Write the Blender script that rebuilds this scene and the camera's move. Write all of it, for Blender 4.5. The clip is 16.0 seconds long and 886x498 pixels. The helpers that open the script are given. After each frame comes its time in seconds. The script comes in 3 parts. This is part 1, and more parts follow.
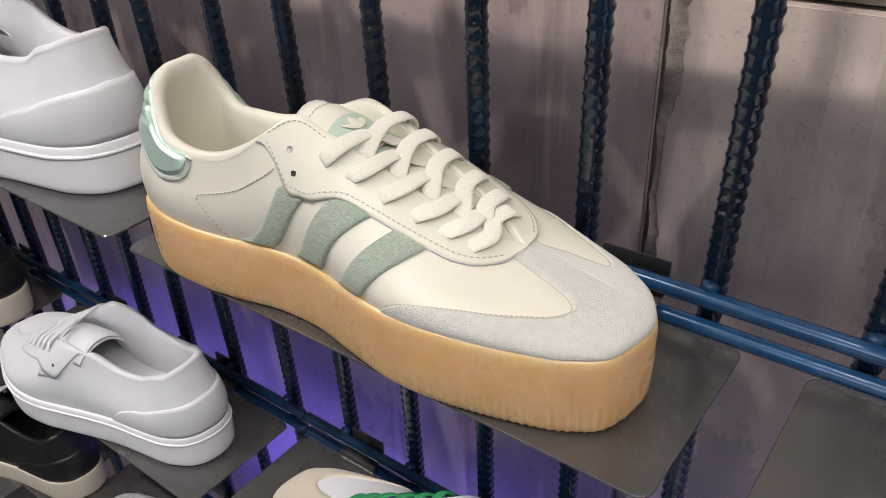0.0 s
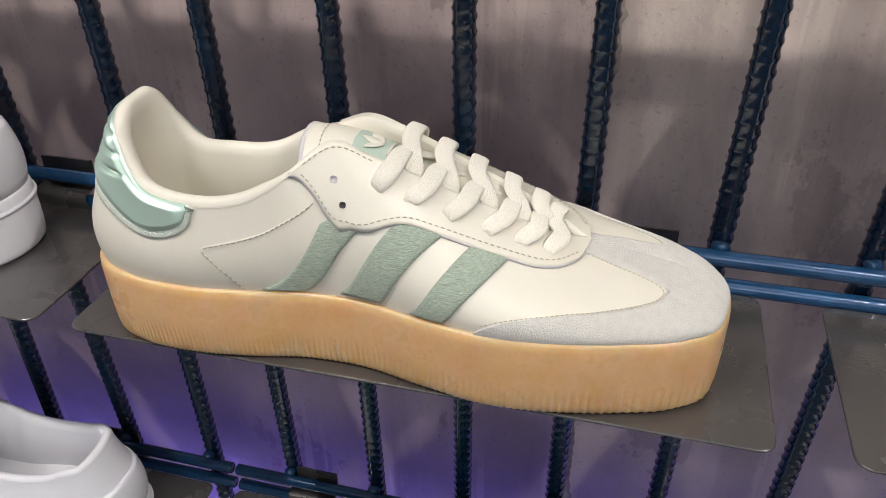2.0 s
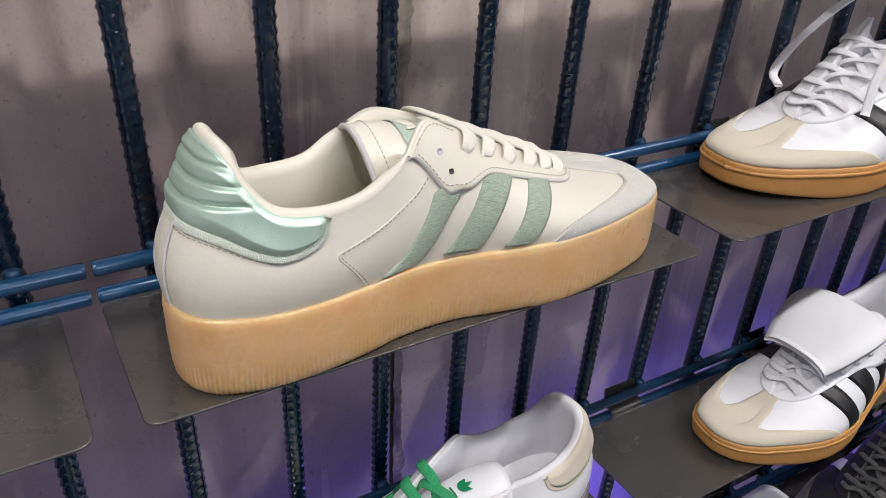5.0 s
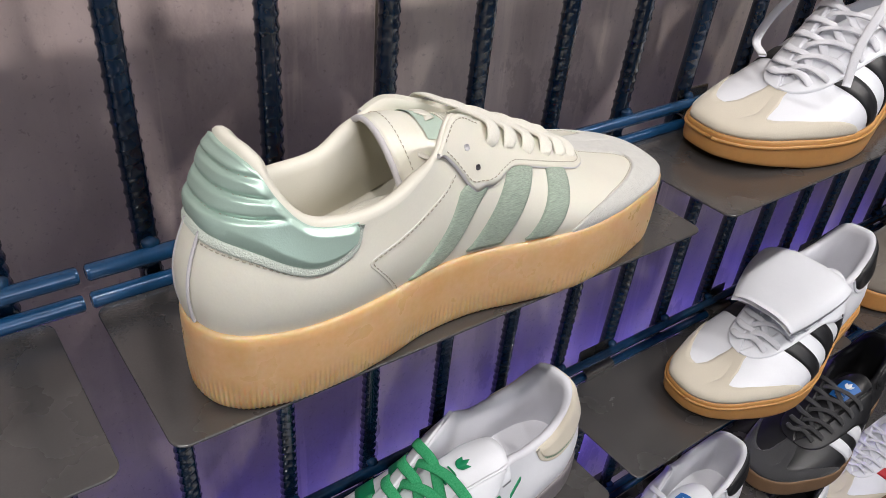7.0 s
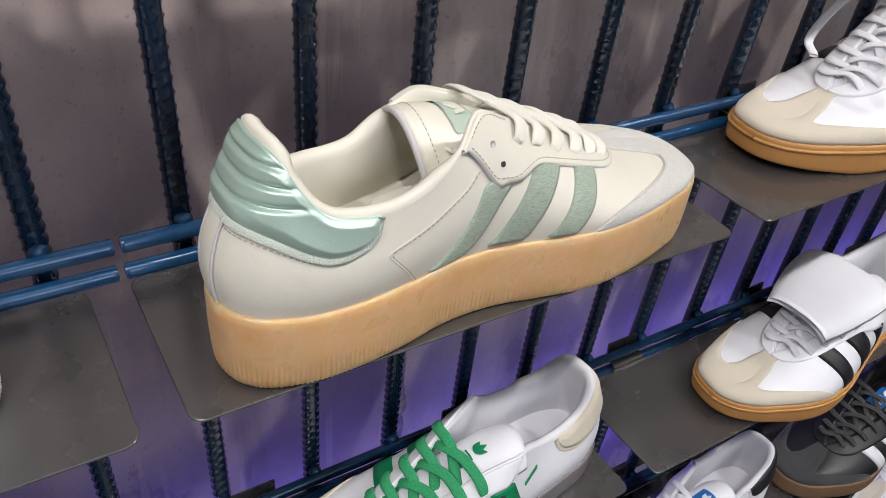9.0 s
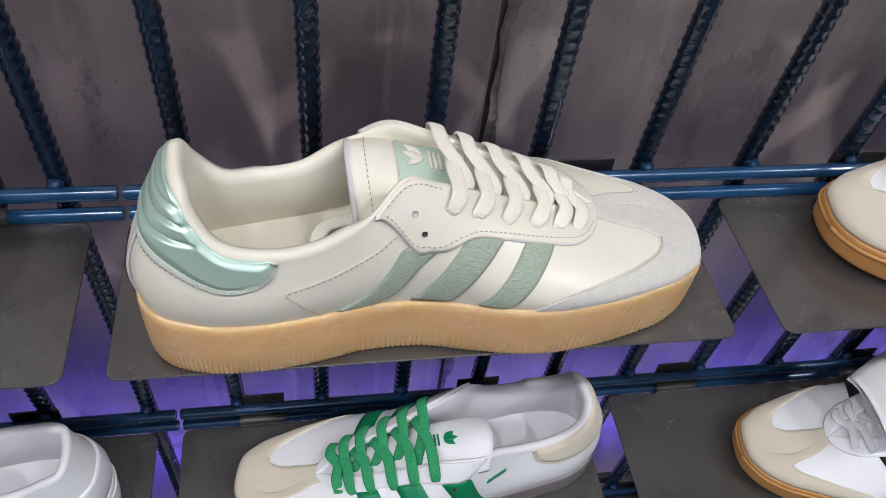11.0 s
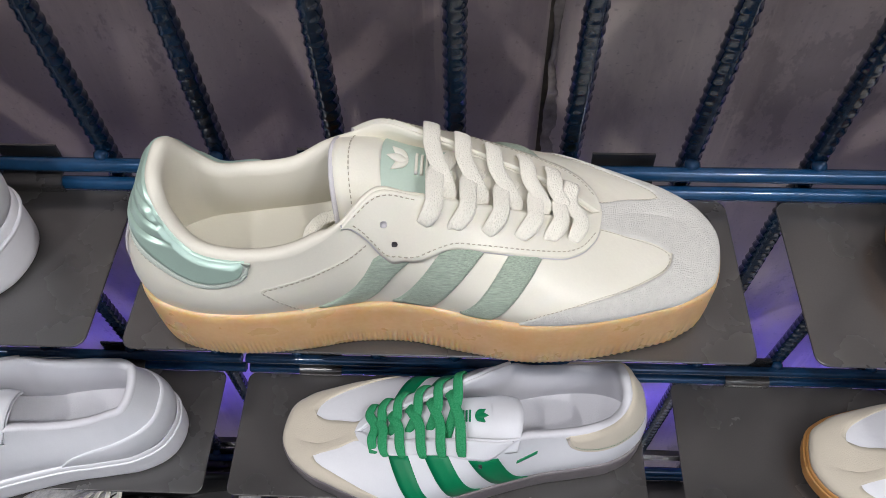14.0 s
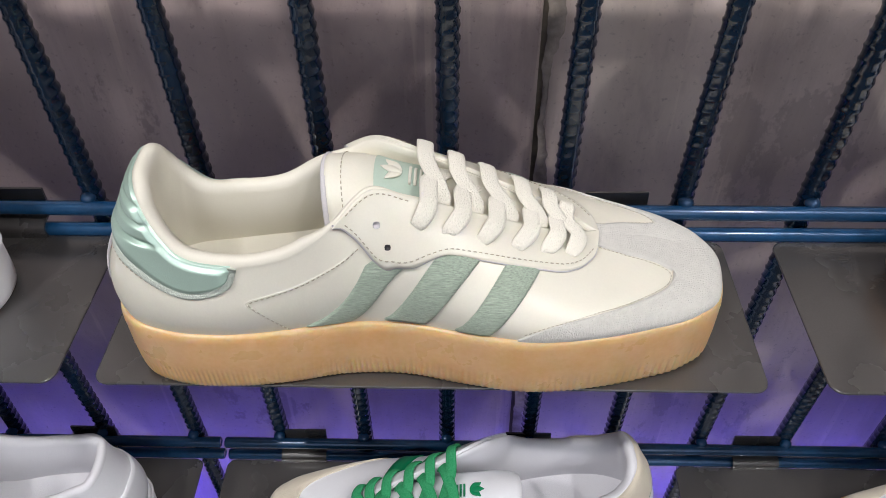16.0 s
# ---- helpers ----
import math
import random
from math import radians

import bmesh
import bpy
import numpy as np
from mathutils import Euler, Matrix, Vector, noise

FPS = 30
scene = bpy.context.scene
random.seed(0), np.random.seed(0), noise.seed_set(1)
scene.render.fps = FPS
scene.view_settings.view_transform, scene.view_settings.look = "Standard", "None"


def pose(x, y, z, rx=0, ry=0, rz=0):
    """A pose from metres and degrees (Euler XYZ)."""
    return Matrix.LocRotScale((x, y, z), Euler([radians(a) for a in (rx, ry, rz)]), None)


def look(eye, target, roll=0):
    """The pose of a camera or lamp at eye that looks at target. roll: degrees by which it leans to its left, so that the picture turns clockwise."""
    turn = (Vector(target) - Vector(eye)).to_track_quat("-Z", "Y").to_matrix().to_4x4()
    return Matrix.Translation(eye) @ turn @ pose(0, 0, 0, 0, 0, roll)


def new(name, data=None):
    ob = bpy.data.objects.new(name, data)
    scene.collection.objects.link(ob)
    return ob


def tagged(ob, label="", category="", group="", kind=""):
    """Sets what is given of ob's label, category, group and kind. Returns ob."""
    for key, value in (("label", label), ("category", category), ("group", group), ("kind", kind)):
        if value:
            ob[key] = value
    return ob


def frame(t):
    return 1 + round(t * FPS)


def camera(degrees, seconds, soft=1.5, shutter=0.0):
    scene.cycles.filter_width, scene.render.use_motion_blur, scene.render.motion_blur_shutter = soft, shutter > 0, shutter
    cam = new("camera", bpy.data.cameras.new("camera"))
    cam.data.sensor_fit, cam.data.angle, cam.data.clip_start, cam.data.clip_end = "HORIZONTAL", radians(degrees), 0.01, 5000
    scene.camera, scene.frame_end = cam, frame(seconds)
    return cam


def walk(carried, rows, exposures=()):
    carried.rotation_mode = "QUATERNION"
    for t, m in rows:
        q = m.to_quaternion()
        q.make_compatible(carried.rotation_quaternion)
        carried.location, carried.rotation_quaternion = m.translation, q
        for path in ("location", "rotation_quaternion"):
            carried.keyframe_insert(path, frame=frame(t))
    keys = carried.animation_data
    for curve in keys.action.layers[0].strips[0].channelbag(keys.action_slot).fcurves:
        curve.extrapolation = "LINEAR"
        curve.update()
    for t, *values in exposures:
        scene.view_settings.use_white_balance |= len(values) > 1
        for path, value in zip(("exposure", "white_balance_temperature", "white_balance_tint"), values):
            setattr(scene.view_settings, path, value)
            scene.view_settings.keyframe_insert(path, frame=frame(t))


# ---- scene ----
cam = camera(59.2, 16.0, 0.6)
PATH = [
    (0, (0.225, -0.301, 1.504), (-0.828, 1.037, 0.455), -2.7),
    (0.5, (0.221, -0.303, 1.507), (-0.784, 1.053, 0.434), -3.2),
    (1, (0.196, -0.315, 1.506), (-0.674, 1.127, 0.427), -2.3),
    (1.5, (0.153, -0.327, 1.509), (-0.539, 1.197, 0.415), -1.9),
    (2, (0.095, -0.344, 1.508), (-0.359, 1.271, 0.419), -1.1),
    (2.5, (0.041, -0.357, 1.507), (-0.125, 1.314, 0.423), -0.1),
    (3, (-0.011, -0.369, 1.51), (0.088, 1.301, 0.415), 0.7),
    (3.5, (-0.068, -0.38, 1.515), (0.302, 1.256, 0.426), 2.2),
    (4, (-0.119, -0.383, 1.507), (0.493, 1.218, 0.476), 3.2),
    (4.2, (-0.137, -0.385, 1.491), (0.571, 1.231, 0.549), 2.4),
    (6.3, (-0.21, -0.331, 1.514), (0.81, 1.003, 0.426), 4.7),
    (6.5, (-0.21, -0.327, 1.514), (0.819, 0.99, 0.416), 4.9),
    (7, (-0.213, -0.327, 1.513), (0.832, 0.973, 0.41), 4.9),
    (7.5, (-0.212, -0.328, 1.513), (0.82, 0.977, 0.402), 4.7),
    (8, (-0.212, -0.328, 1.514), (0.818, 0.972, 0.397), 5.2),
    (8.5, (-0.21, -0.328, 1.515), (0.783, 0.987, 0.382), 5.4),
    (9, (-0.203, -0.331, 1.524), (0.724, 0.999, 0.352), 6.0),
    (9.2, (-0.196, -0.336, 1.531), (0.703, 1.01, 0.356), 6.5),
    (11.3, (-0.042, -0.319, 1.612), (0.203, 0.951, 0.086), 7.2),
    (11.5, (-0.03, -0.316, 1.618), (0.163, 0.937, 0.072), 6.4),
    (12, (-0.003, -0.299, 1.63), (0.07, 0.901, 0.031), 3.8),
    (12.5, (0.014, -0.289, 1.633), (0.003, 0.867, 0.001), 1.4),
    (13, (0.019, -0.289, 1.632), (-0.042, 0.847, -0.013), -0.8),
    (13.5, (0.02, -0.291, 1.629), (-0.061, 0.85, -0.012), -1.9),
    (14, (0.02, -0.293, 1.625), (-0.062, 0.871, 0.001), -2.1),
    (14.5, (0.02, -0.3, 1.614), (-0.052, 0.916, 0.028), -1.8),
    (15, (0.018, -0.311, 1.603), (-0.047, 0.985, 0.081), -1.6),
    (15.5, (0.016, -0.32, 1.592), (-0.043, 1.051, 0.138), -1.3),
    (16, (0.017, -0.332, 1.576), (-0.036, 1.123, 0.205), -0.9),
]
walk(cam, [(t, look(eye, target, roll)) for t, eye, target, roll in PATH],
     ((0, 0.0, 6700, 10), (4, 0.04, 6500, 10), (9, 0.08, 6400, 10), (11.3, -0.1, 6150, 10), (14, -0.12, 6200, 10), (16, 0.0, 6350, 10)))

# ---- light ----
world = bpy.data.worlds.new("shop_air")
world.use_nodes = True
world.node_tree.nodes["Background"].inputs[0].default_value = (1.0, 0.97, 0.93, 1)
world.node_tree.nodes["Background"].inputs[1].default_value = 0.018
scene.world = world


def lamp(name, kind, where, target, power, color, size=0.1, spread=60, blend=0.4):
    data = bpy.data.lights.new(name, kind)
    data.energy, data.color = power, color
    if kind == "AREA":
        data.shape, data.size, data.size_y = "RECTANGLE", size, size
    if kind == "SPOT":
        data.shadow_soft_size, data.spot_size, data.spot_blend = size, radians(spread), blend
    ob = new(name, data)
    ob.matrix_world = look(where, target)
    return ob


WARM, COOL = (1.0, 0.953, 0.925), (0.89, 0.92, 1.0)
for x, y, aim, power in ((-0.62, -0.90, 0.0, 48), (0.86, -0.92, 0.15, 44), (0.14, -0.84, 0.10, 16), (-1.55, -0.90, -0.05, 68), (1.75, -0.92, 0.15, 74)):
    lamp("ceiling_spot", "SPOT", (x, y, 3.05), (aim, 0.0, 1.3), power, WARM, 0.026, 50)
# unseen soft fill lamps, added to brighten the room and the rack's front
lamp("fill_panel", "AREA", (0.2, -2.4, 3.15), (0.2, -2.2, 0.0), 12, COOL, 2.4)
lamp("fill_panel", "AREA", (0.4, -3.7, 2.9), (0.1, 0.0, 1.1), 27, COOL, 1.6)

# ---- materials ----


def material(name, color, rough=0.5, metal=0.0, vary=0.12, grain=300.0, bump=0.15, depth=0.0006, blotch=18.0, coat=0.0, sss=0.0, stretch=(1, 1, 1), tint=None, sheen=0.0, spec=0.5, specks=0.0, dents=0.0, weave=0.0):
    m = bpy.data.materials.new(name)
    m.use_nodes = True
    t = m.node_tree
    b = t.nodes["Principled BSDF"]
    co = t.nodes.new("ShaderNodeTexCoord")
    mp = t.nodes.new("ShaderNodeMapping")
    mp.inputs["Scale"].default_value = stretch
    t.links.new(co.outputs["Object"], mp.inputs["Vector"])
    fine = t.nodes.new("ShaderNodeTexNoise")
    fine.inputs["Scale"].default_value, fine.inputs["Detail"].default_value = grain, 4
    wide = t.nodes.new("ShaderNodeTexNoise")
    wide.inputs["Scale"].default_value, wide.inputs["Detail"].default_value = blotch, 5
    for n in (fine, wide):
        t.links.new(mp.outputs["Vector"], n.inputs["Vector"])
    mix = t.nodes.new("ShaderNodeMixRGB")
    dark = tint or tuple(c * (1 - vary) for c in color)
    mix.inputs[1].default_value, mix.inputs[2].default_value = (*color, 1), (*dark, 1)
    ramp = t.nodes.new("ShaderNodeValToRGB")
    ramp.color_ramp.elements[0].position, ramp.color_ramp.elements[1].position = 0.35, 0.7
    add = t.nodes.new("ShaderNodeMath")
    add.operation = "MULTIPLY_ADD"
    add.inputs[1].default_value = 0.35
    t.links.new(fine.outputs["Fac"], add.inputs[0])
    half = t.nodes.new("ShaderNodeMath")
    half.operation = "MULTIPLY"
    half.inputs[1].default_value = 0.65
    t.links.new(wide.outputs["Fac"], half.inputs[0])
    t.links.new(half.outputs[0], add.inputs[2])
    t.links.new(add.outputs[0], ramp.inputs[0])
    t.links.new(ramp.outputs[0], mix.inputs[0])
    t.links.new(mix.outputs[0], b.inputs["Base Color"])
    if specks:
        cells = t.nodes.new("ShaderNodeTexVoronoi")
        cells.inputs["Scale"].default_value = specks
        t.links.new(mp.outputs["Vector"], cells.inputs["Vector"])
        dot = t.nodes.new("ShaderNodeMath")
        dot.operation, dot.inputs[1].default_value = "LESS_THAN", 0.028
        t.links.new(cells.outputs["Distance"], dot.inputs[0])
        dust = t.nodes.new("ShaderNodeMixRGB")
        dust.inputs[2].default_value = (0.5, 0.48, 0.45, 1)
        t.links.new(dot.outputs[0], dust.inputs[0])
        t.links.new(mix.outputs[0], dust.inputs[1])
        t.links.new(dust.outputs[0], b.inputs["Base Color"])
    if bump:
        bp = t.nodes.new("ShaderNodeBump")
        bp.inputs["Strength"].default_value, bp.inputs["Distance"].default_value = bump, depth
        if weave:
            knit = t.nodes.new("ShaderNodeTexVoronoi")
            knit.inputs["Scale"].default_value = weave
            t.links.new(mp.outputs["Vector"], knit.inputs["Vector"])
            t.links.new(knit.outputs["Distance"], bp.inputs["Height"])
            bp.invert = True
        else:
            t.links.new(fine.outputs["Fac"], bp.inputs["Height"])
        t.links.new(bp.outputs[0], b.inputs["Normal"])
        if dents:
            soft = t.nodes.new("ShaderNodeBump")
            soft.inputs["Strength"].default_value, soft.inputs["Distance"].default_value = dents, 0.004
            t.links.new(wide.outputs["Fac"], soft.inputs["Height"])
            t.links.new(soft.outputs[0], bp.inputs["Normal"])
    rr = t.nodes.new("ShaderNodeMapRange")
    rr.inputs[3].default_value, rr.inputs[4].default_value = rough * 0.8, min(1, rough * 1.25)
    t.links.new(wide.outputs["Fac"], rr.inputs[0])
    t.links.new(rr.outputs[0], b.inputs["Roughness"])
    b.inputs["Metallic"].default_value, b.inputs["Coat Weight"].default_value = metal, coat
    b.inputs["Coat Roughness"].default_value = 0.12
    b.inputs["Specular IOR Level"].default_value = spec
    if sheen:
        b.inputs["Sheen Weight"].default_value = sheen
    if sss:
        b.inputs["Subsurface Weight"].default_value = sss
        b.inputs["Subsurface Scale"].default_value = 0.012
        b.inputs["Subsurface Radius"].default_value = (1.0, 0.55, 0.2)
    return m


def glow(name, color, strength):
    m = bpy.data.materials.new(name)
    m.use_nodes = True
    b = m.node_tree.nodes["Principled BSDF"]
    b.inputs["Base Color"].default_value = (*color, 1)
    b.inputs["Emission Color"].default_value, b.inputs["Emission Strength"].default_value = (*color, 1), strength
    return m




def cast_concrete(name, color, dark, pale):
    """Stained cast concrete: cloudy patches, runs down the face, scratches, pits."""
    m = bpy.data.materials.new(name)
    m.use_nodes = True
    t = m.node_tree
    b = t.nodes["Principled BSDF"]
    co = t.nodes.new("ShaderNodeTexCoord")

    def noise_of(scale, stretch=(1, 1, 1), detail=6, rough=0.6):
        mp = t.nodes.new("ShaderNodeMapping")
        mp.inputs["Scale"].default_value = stretch
        t.links.new(co.outputs["Object"], mp.inputs["Vector"])
        n = t.nodes.new("ShaderNodeTexNoise")
        n.inputs["Scale"].default_value, n.inputs["Detail"].default_value, n.inputs["Roughness"].default_value = scale, detail, rough
        t.links.new(mp.outputs["Vector"], n.inputs["Vector"])
        return n.outputs["Fac"]

    def band(fac, lo, hi):
        r = t.nodes.new("ShaderNodeMapRange")
        r.inputs[1].default_value, r.inputs[2].default_value = lo, hi
        t.links.new(fac, r.inputs[0])
        return r.outputs[0]

    def over(base, color, fac, amount):
        mul = t.nodes.new("ShaderNodeMath")
        mul.operation, mul.inputs[1].default_value = "MULTIPLY", amount
        t.links.new(fac, mul.inputs[0])
        mx = t.nodes.new("ShaderNodeMixRGB")
        t.links.new(mul.outputs[0], mx.inputs[0])
        if isinstance(base, tuple):
            mx.inputs[1].default_value = (*base, 1)
        else:
            t.links.new(base, mx.inputs[1])
        mx.inputs[2].default_value = (*color, 1)
        return mx.outputs[0]

    c = over(color, dark, band(noise_of(6), 0.40, 0.72), 0.55)
    c = over(c, pale, band(noise_of(14, (1, 1, 0.5)), 0.52, 0.72), 0.55)
    c = over(c, dark, band(noise_of(26, (1, 1, 0.09)), 0.54, 0.66), 0.30)
    c = over(c, pale, band(noise_of(7, (1, 1, 0.35), 8), 0.60, 0.625), 0.35)
    c = over(c, dark, band(noise_of(11, (1, 1, 0.6), 9, 0.7), 0.585, 0.61), 0.45)
    c = over(c, pale, band(noise_of(60, (1, 1, 0.05), 3), 0.62, 0.67), 0.4)
    c = over(c, dark, band(noise_of(260, (1, 1, 1), 4), 0.60, 0.70), 0.45)
    t.links.new(c, b.inputs["Base Color"])
    t.links.new(band(noise_of(20), -0.6, 1.9), b.inputs["Roughness"])
    bp = t.nodes.new("ShaderNodeBump")
    bp.inputs["Strength"].default_value, bp.inputs["Distance"].default_value = 0.55, 0.0014
    t.links.new(noise_of(120), bp.inputs["Height"])
    t.links.new(bp.outputs[0], b.inputs["Normal"])
    return m


CONCRETE = cast_concrete("concrete", (0.53, 0.43, 0.405), (0.19, 0.145, 0.145), (0.68, 0.57, 0.50))
CONCRETE_PALE = cast_concrete("pale concrete", (0.62, 0.52, 0.47), (0.27, 0.22, 0.20), (0.76, 0.66, 0.56))
CONCRETE_OLD = material("rough concrete", (0.20, 0.165, 0.13), 0.85, vary=0.6, grain=140, blotch=22, bump=0.7, depth=0.003)
JOINT = material("mortar joint", (0.46, 0.40, 0.34), 0.85, vary=0.6, grain=200, blotch=60, bump=0.8, depth=0.003)
BAR_PAINT = material("blue black lacquer", (0.004, 0.024, 0.062), 0.16, vary=0.4, grain=220, bump=0.12, coat=0.7)
RAIL_PAINT = material("blue lacquer", (0.012, 0.075, 0.19), 0.24, metal=0.25, vary=0.45, grain=260, blotch=40, bump=0.15, coat=0.5)
STEEL = material("black steel", (0.060, 0.057, 0.056), 0.26, vary=0.25, grain=900, bump=0.06, coat=0.45, spec=1.0, specks=38)
CREAM = material("cream leather", (0.77, 0.745, 0.645), 0.34, vary=0.06, grain=1100, blotch=38, bump=0.14, depth=0.0003, sss=0.05, dents=0.22)
CREAM_LINING = material("cream lining", (0.76, 0.73, 0.63), 0.55, vary=0.06, grain=1500, bump=0.12, depth=0.0003)
CREAM_EDGE = material("cut leather edge", (0.62, 0.60, 0.62), 0.9, vary=0.2, grain=2000, bump=0.4)
SUEDE = material("grey suede", (0.70, 0.69, 0.645), 0.95, vary=0.13, grain=1500, blotch=260, bump=0.9, depth=0.0010, sheen=0.35, spec=0.2)
MINT = material("pearl mint leather", (0.52, 0.69, 0.60), 0.36, metal=0.45, vary=0.08, grain=1500, bump=0.22, depth=0.0003)
MINT_TAPE = material("mint tape", (0.66, 0.72, 0.64), 0.7, vary=0.15, grain=1800, bump=0.6, weave=1500)
MINT_LABEL = material("mint label", (0.45, 0.56, 0.48), 0.45, vary=0.08, grain=900)
MINT_THREAD = material("mint embroidery", (0.51, 0.62, 0.50), 0.36, vary=0.5, grain=3200, blotch=2400, bump=0.9, depth=0.0009, stretch=(0.07, 1, 1), sheen=0.15)
GUM = material("amber gum rubber", (0.76, 0.505, 0.28), 0.28, vary=0.12, grain=400, blotch=60, bump=0.08, sss=0.75, dents=0.06, tint=(0.66, 0.39, 0.17))
LACE = material("cream cotton lace", (0.88, 0.85, 0.75), 0.85, vary=0.12, grain=900, bump=0.8, depth=0.00045, stretch=(1.5, 0.8, 1), sheen=0.3, weave=1050)
THREAD = material("cream thread", (0.47, 0.43, 0.34), 0.8, vary=0.2)
HOLE = material("dark eyelet", (0.05, 0.045, 0.05), 0.7)
WHITE = material("white leather", (0.79, 0.80, 0.84), 0.42, vary=0.05, grain=900, blotch=38, bump=0.14, depth=0.0003, dents=0.2)
WHITE_RUBBER = material("white rubber", (0.84, 0.84, 0.88), 0.45, vary=0.05)
WHITE_CLOTH = material("white textile", (0.76, 0.76, 0.80), 0.85, vary=0.1, grain=1200, bump=0.4)
BONE = material("bone suede", (0.66, 0.60, 0.49), 0.95, vary=0.14, grain=1300, bump=0.5, sheen=0.3, spec=0.2)
GUM_OLD = material("orange gum rubber", (0.55, 0.27, 0.085), 0.5, vary=0.15, sss=0.2)
GUM_BROWN = material("brown gum rubber", (0.22, 0.13, 0.07), 0.55, vary=0.2)
SMOKE = material("smoke rubber", (0.17, 0.15, 0.16), 0.4, vary=0.2)
BLACK = material("black leather", (0.012, 0.012, 0.014), 0.40, vary=0.3, grain=900, bump=0.15)
BLACK_SUEDE = material("charcoal suede", (0.045, 0.045, 0.048), 0.95, vary=0.3, grain=1300, bump=0.4, sheen=0.2)
GREEN = material("green leather", (0.0, 0.22, 0.085), 0.45, vary=0.12, grain=700)
GREEN_LACE = material("speckled green lace", (0.0, 0.25, 0.085), 0.85, grain=1500, blotch=900, vary=0, tint=(0.07, 0.38, 0.17), bump=0.6)
RED = material("red leather", (0.55, 0.02, 0.03), 0.45)
BLUE = material("blue label", (0.02, 0.14, 0.45), 0.5)
TAUPE = material("taupe suede", (0.17, 0.145, 0.12), 0.95, vary=0.2, grain=1200, bump=0.4, sheen=0.2)
KNIT = material("grey knit", (0.62, 0.62, 0.60), 0.9, vary=0.55, grain=500, blotch=140, bump=0.6, stretch=(1, 1, 2.5))
CHALK = material("chalk rubber", (0.66, 0.60, 0.50), 0.6, vary=0.12)
INK = material("black ink", (0.02, 0.02, 0.02), 0.6)
FLOOR = material("grey floor", (0.30, 0.29, 0.28), 0.5, vary=0.2, grain=60, blotch=3)
PAINT = material("shop wall paint", (0.78, 0.76, 0.75), 0.7, vary=0.08, grain=80, blotch=2)
LED = glow("blue led", (0.14, 0.10, 1.0), 62)

# ---- mesh helpers ----


def finish(name, verts, faces, mat, parent=None, label="", smooth=True):
    me = bpy.data.meshes.new(name)
    me.from_pydata([tuple(map(float, v)) for v in verts], [], faces)
    me.update()
    if smooth:
        me.shade_smooth()
    me.materials.append(mat)
    ob = new(name, me)
    if parent:
        ob.parent = parent
    if label:
        ob["label"] = label
    return ob


def part(name, bm, mat, parent, label="", smooth=False):
    me = bpy.data.meshes.new(name)
    bm.to_mesh(me)
    bm.free()
    if smooth:
        me.shade_smooth()
    me.materials.append(mat)
    ob = new(name, me)
    ob.parent = parent
    if label:
        ob["label"] = label
    return ob


def grid(P, wrap_i=False, wrap_j=False, flip=False):
    """Vertices and faces of a grid of points P[i, j]."""
    n, m = P.shape[:2]
    faces = []
    for i in range(n if wrap_i else n - 1):
        for j in range(m if wrap_j else m - 1):
            a, b = i * m + j, ((i + 1) % n) * m + j
            c, d = ((i + 1) % n) * m + (j + 1) % m, i * m + (j + 1) % m
            faces.append((a, d, c, b) if flip else (a, b, c, d))
    return P.reshape(-1, 3), faces


def joined(pieces):
    verts, faces, k = [], [], 0
    for v, f in pieces:
        verts.extend(v)
        faces.extend(tuple(i + k for i in g) for g in f)
        k += len(v)
    return verts, faces


def box(bm, x0, x1, y0, y1, z0, z1, bevel=0.0):
    r = bmesh.ops.create_cube(bm, size=1)
    bmesh.ops.transform(bm, matrix=Matrix.Translation(((x0 + x1) / 2, (y0 + y1) / 2, (z0 + z1) / 2)) @ Matrix.Diagonal((x1 - x0, y1 - y0, z1 - z0, 1)), verts=r["verts"])
    if bevel:
        es = {e for v in r["verts"] for e in v.link_edges}
        bmesh.ops.bevel(bm, geom=list(es), offset=bevel, segments=2, affect="EDGES")
    return bm


def slab(name, x0, x1, y0, y1, z0, z1, mat, parent=None, label="", bevel=0.0):
    bm = box(bmesh.new(), x0, x1, y0, y1, z0, z1, bevel)
    return part(name, bm, mat, parent, label)


def tube(C, r, sides=10, flat=1.0, up=(0, 0, 1)):
    """A tube along the points C; flat squeezes it along its second axis, which leans towards up."""
    C = np.asarray(C, float)
    T = np.gradient(C, axis=0)
    T /= np.linalg.norm(T, axis=1)[:, None] + 1e-12
    U = np.asarray(up, float)
    U = np.broadcast_to(U, C.shape)
    S = np.cross(T, U)
    S /= np.linalg.norm(S, axis=1)[:, None] + 1e-12
    W = np.cross(S, T)
    a = np.linspace(0, 2 * np.pi, sides, endpoint=False)
    r = np.broadcast_to(np.asarray(r, float), (len(C),))
    ca, sa = np.sign(np.cos(a)) * np.abs(np.cos(a)) ** 0.6, np.sign(np.sin(a)) * np.abs(np.sin(a)) ** 0.8
    P = C[:, None] + r[:, None, None] * (ca[None, :, None] * S[:, None] + flat * sa[None, :, None] * W[:, None])
    v, f = grid(P, wrap_j=True)
    n, m = P.shape[:2]
    f = f + [tuple(range(m))[::-1], tuple((n - 1) * m + k for k in range(m))]
    return v, f


def smooth_line(K, n):
    """A smooth curve through the knots K."""
    K = np.asarray(K, float)
    t = np.linspace(0, len(K) - 1, n)
    return spline(np.arange(len(K)), K, t)


# ---- the last: a shoe's shape by u (toe round the heel to toe) and v (sole to rim) ----


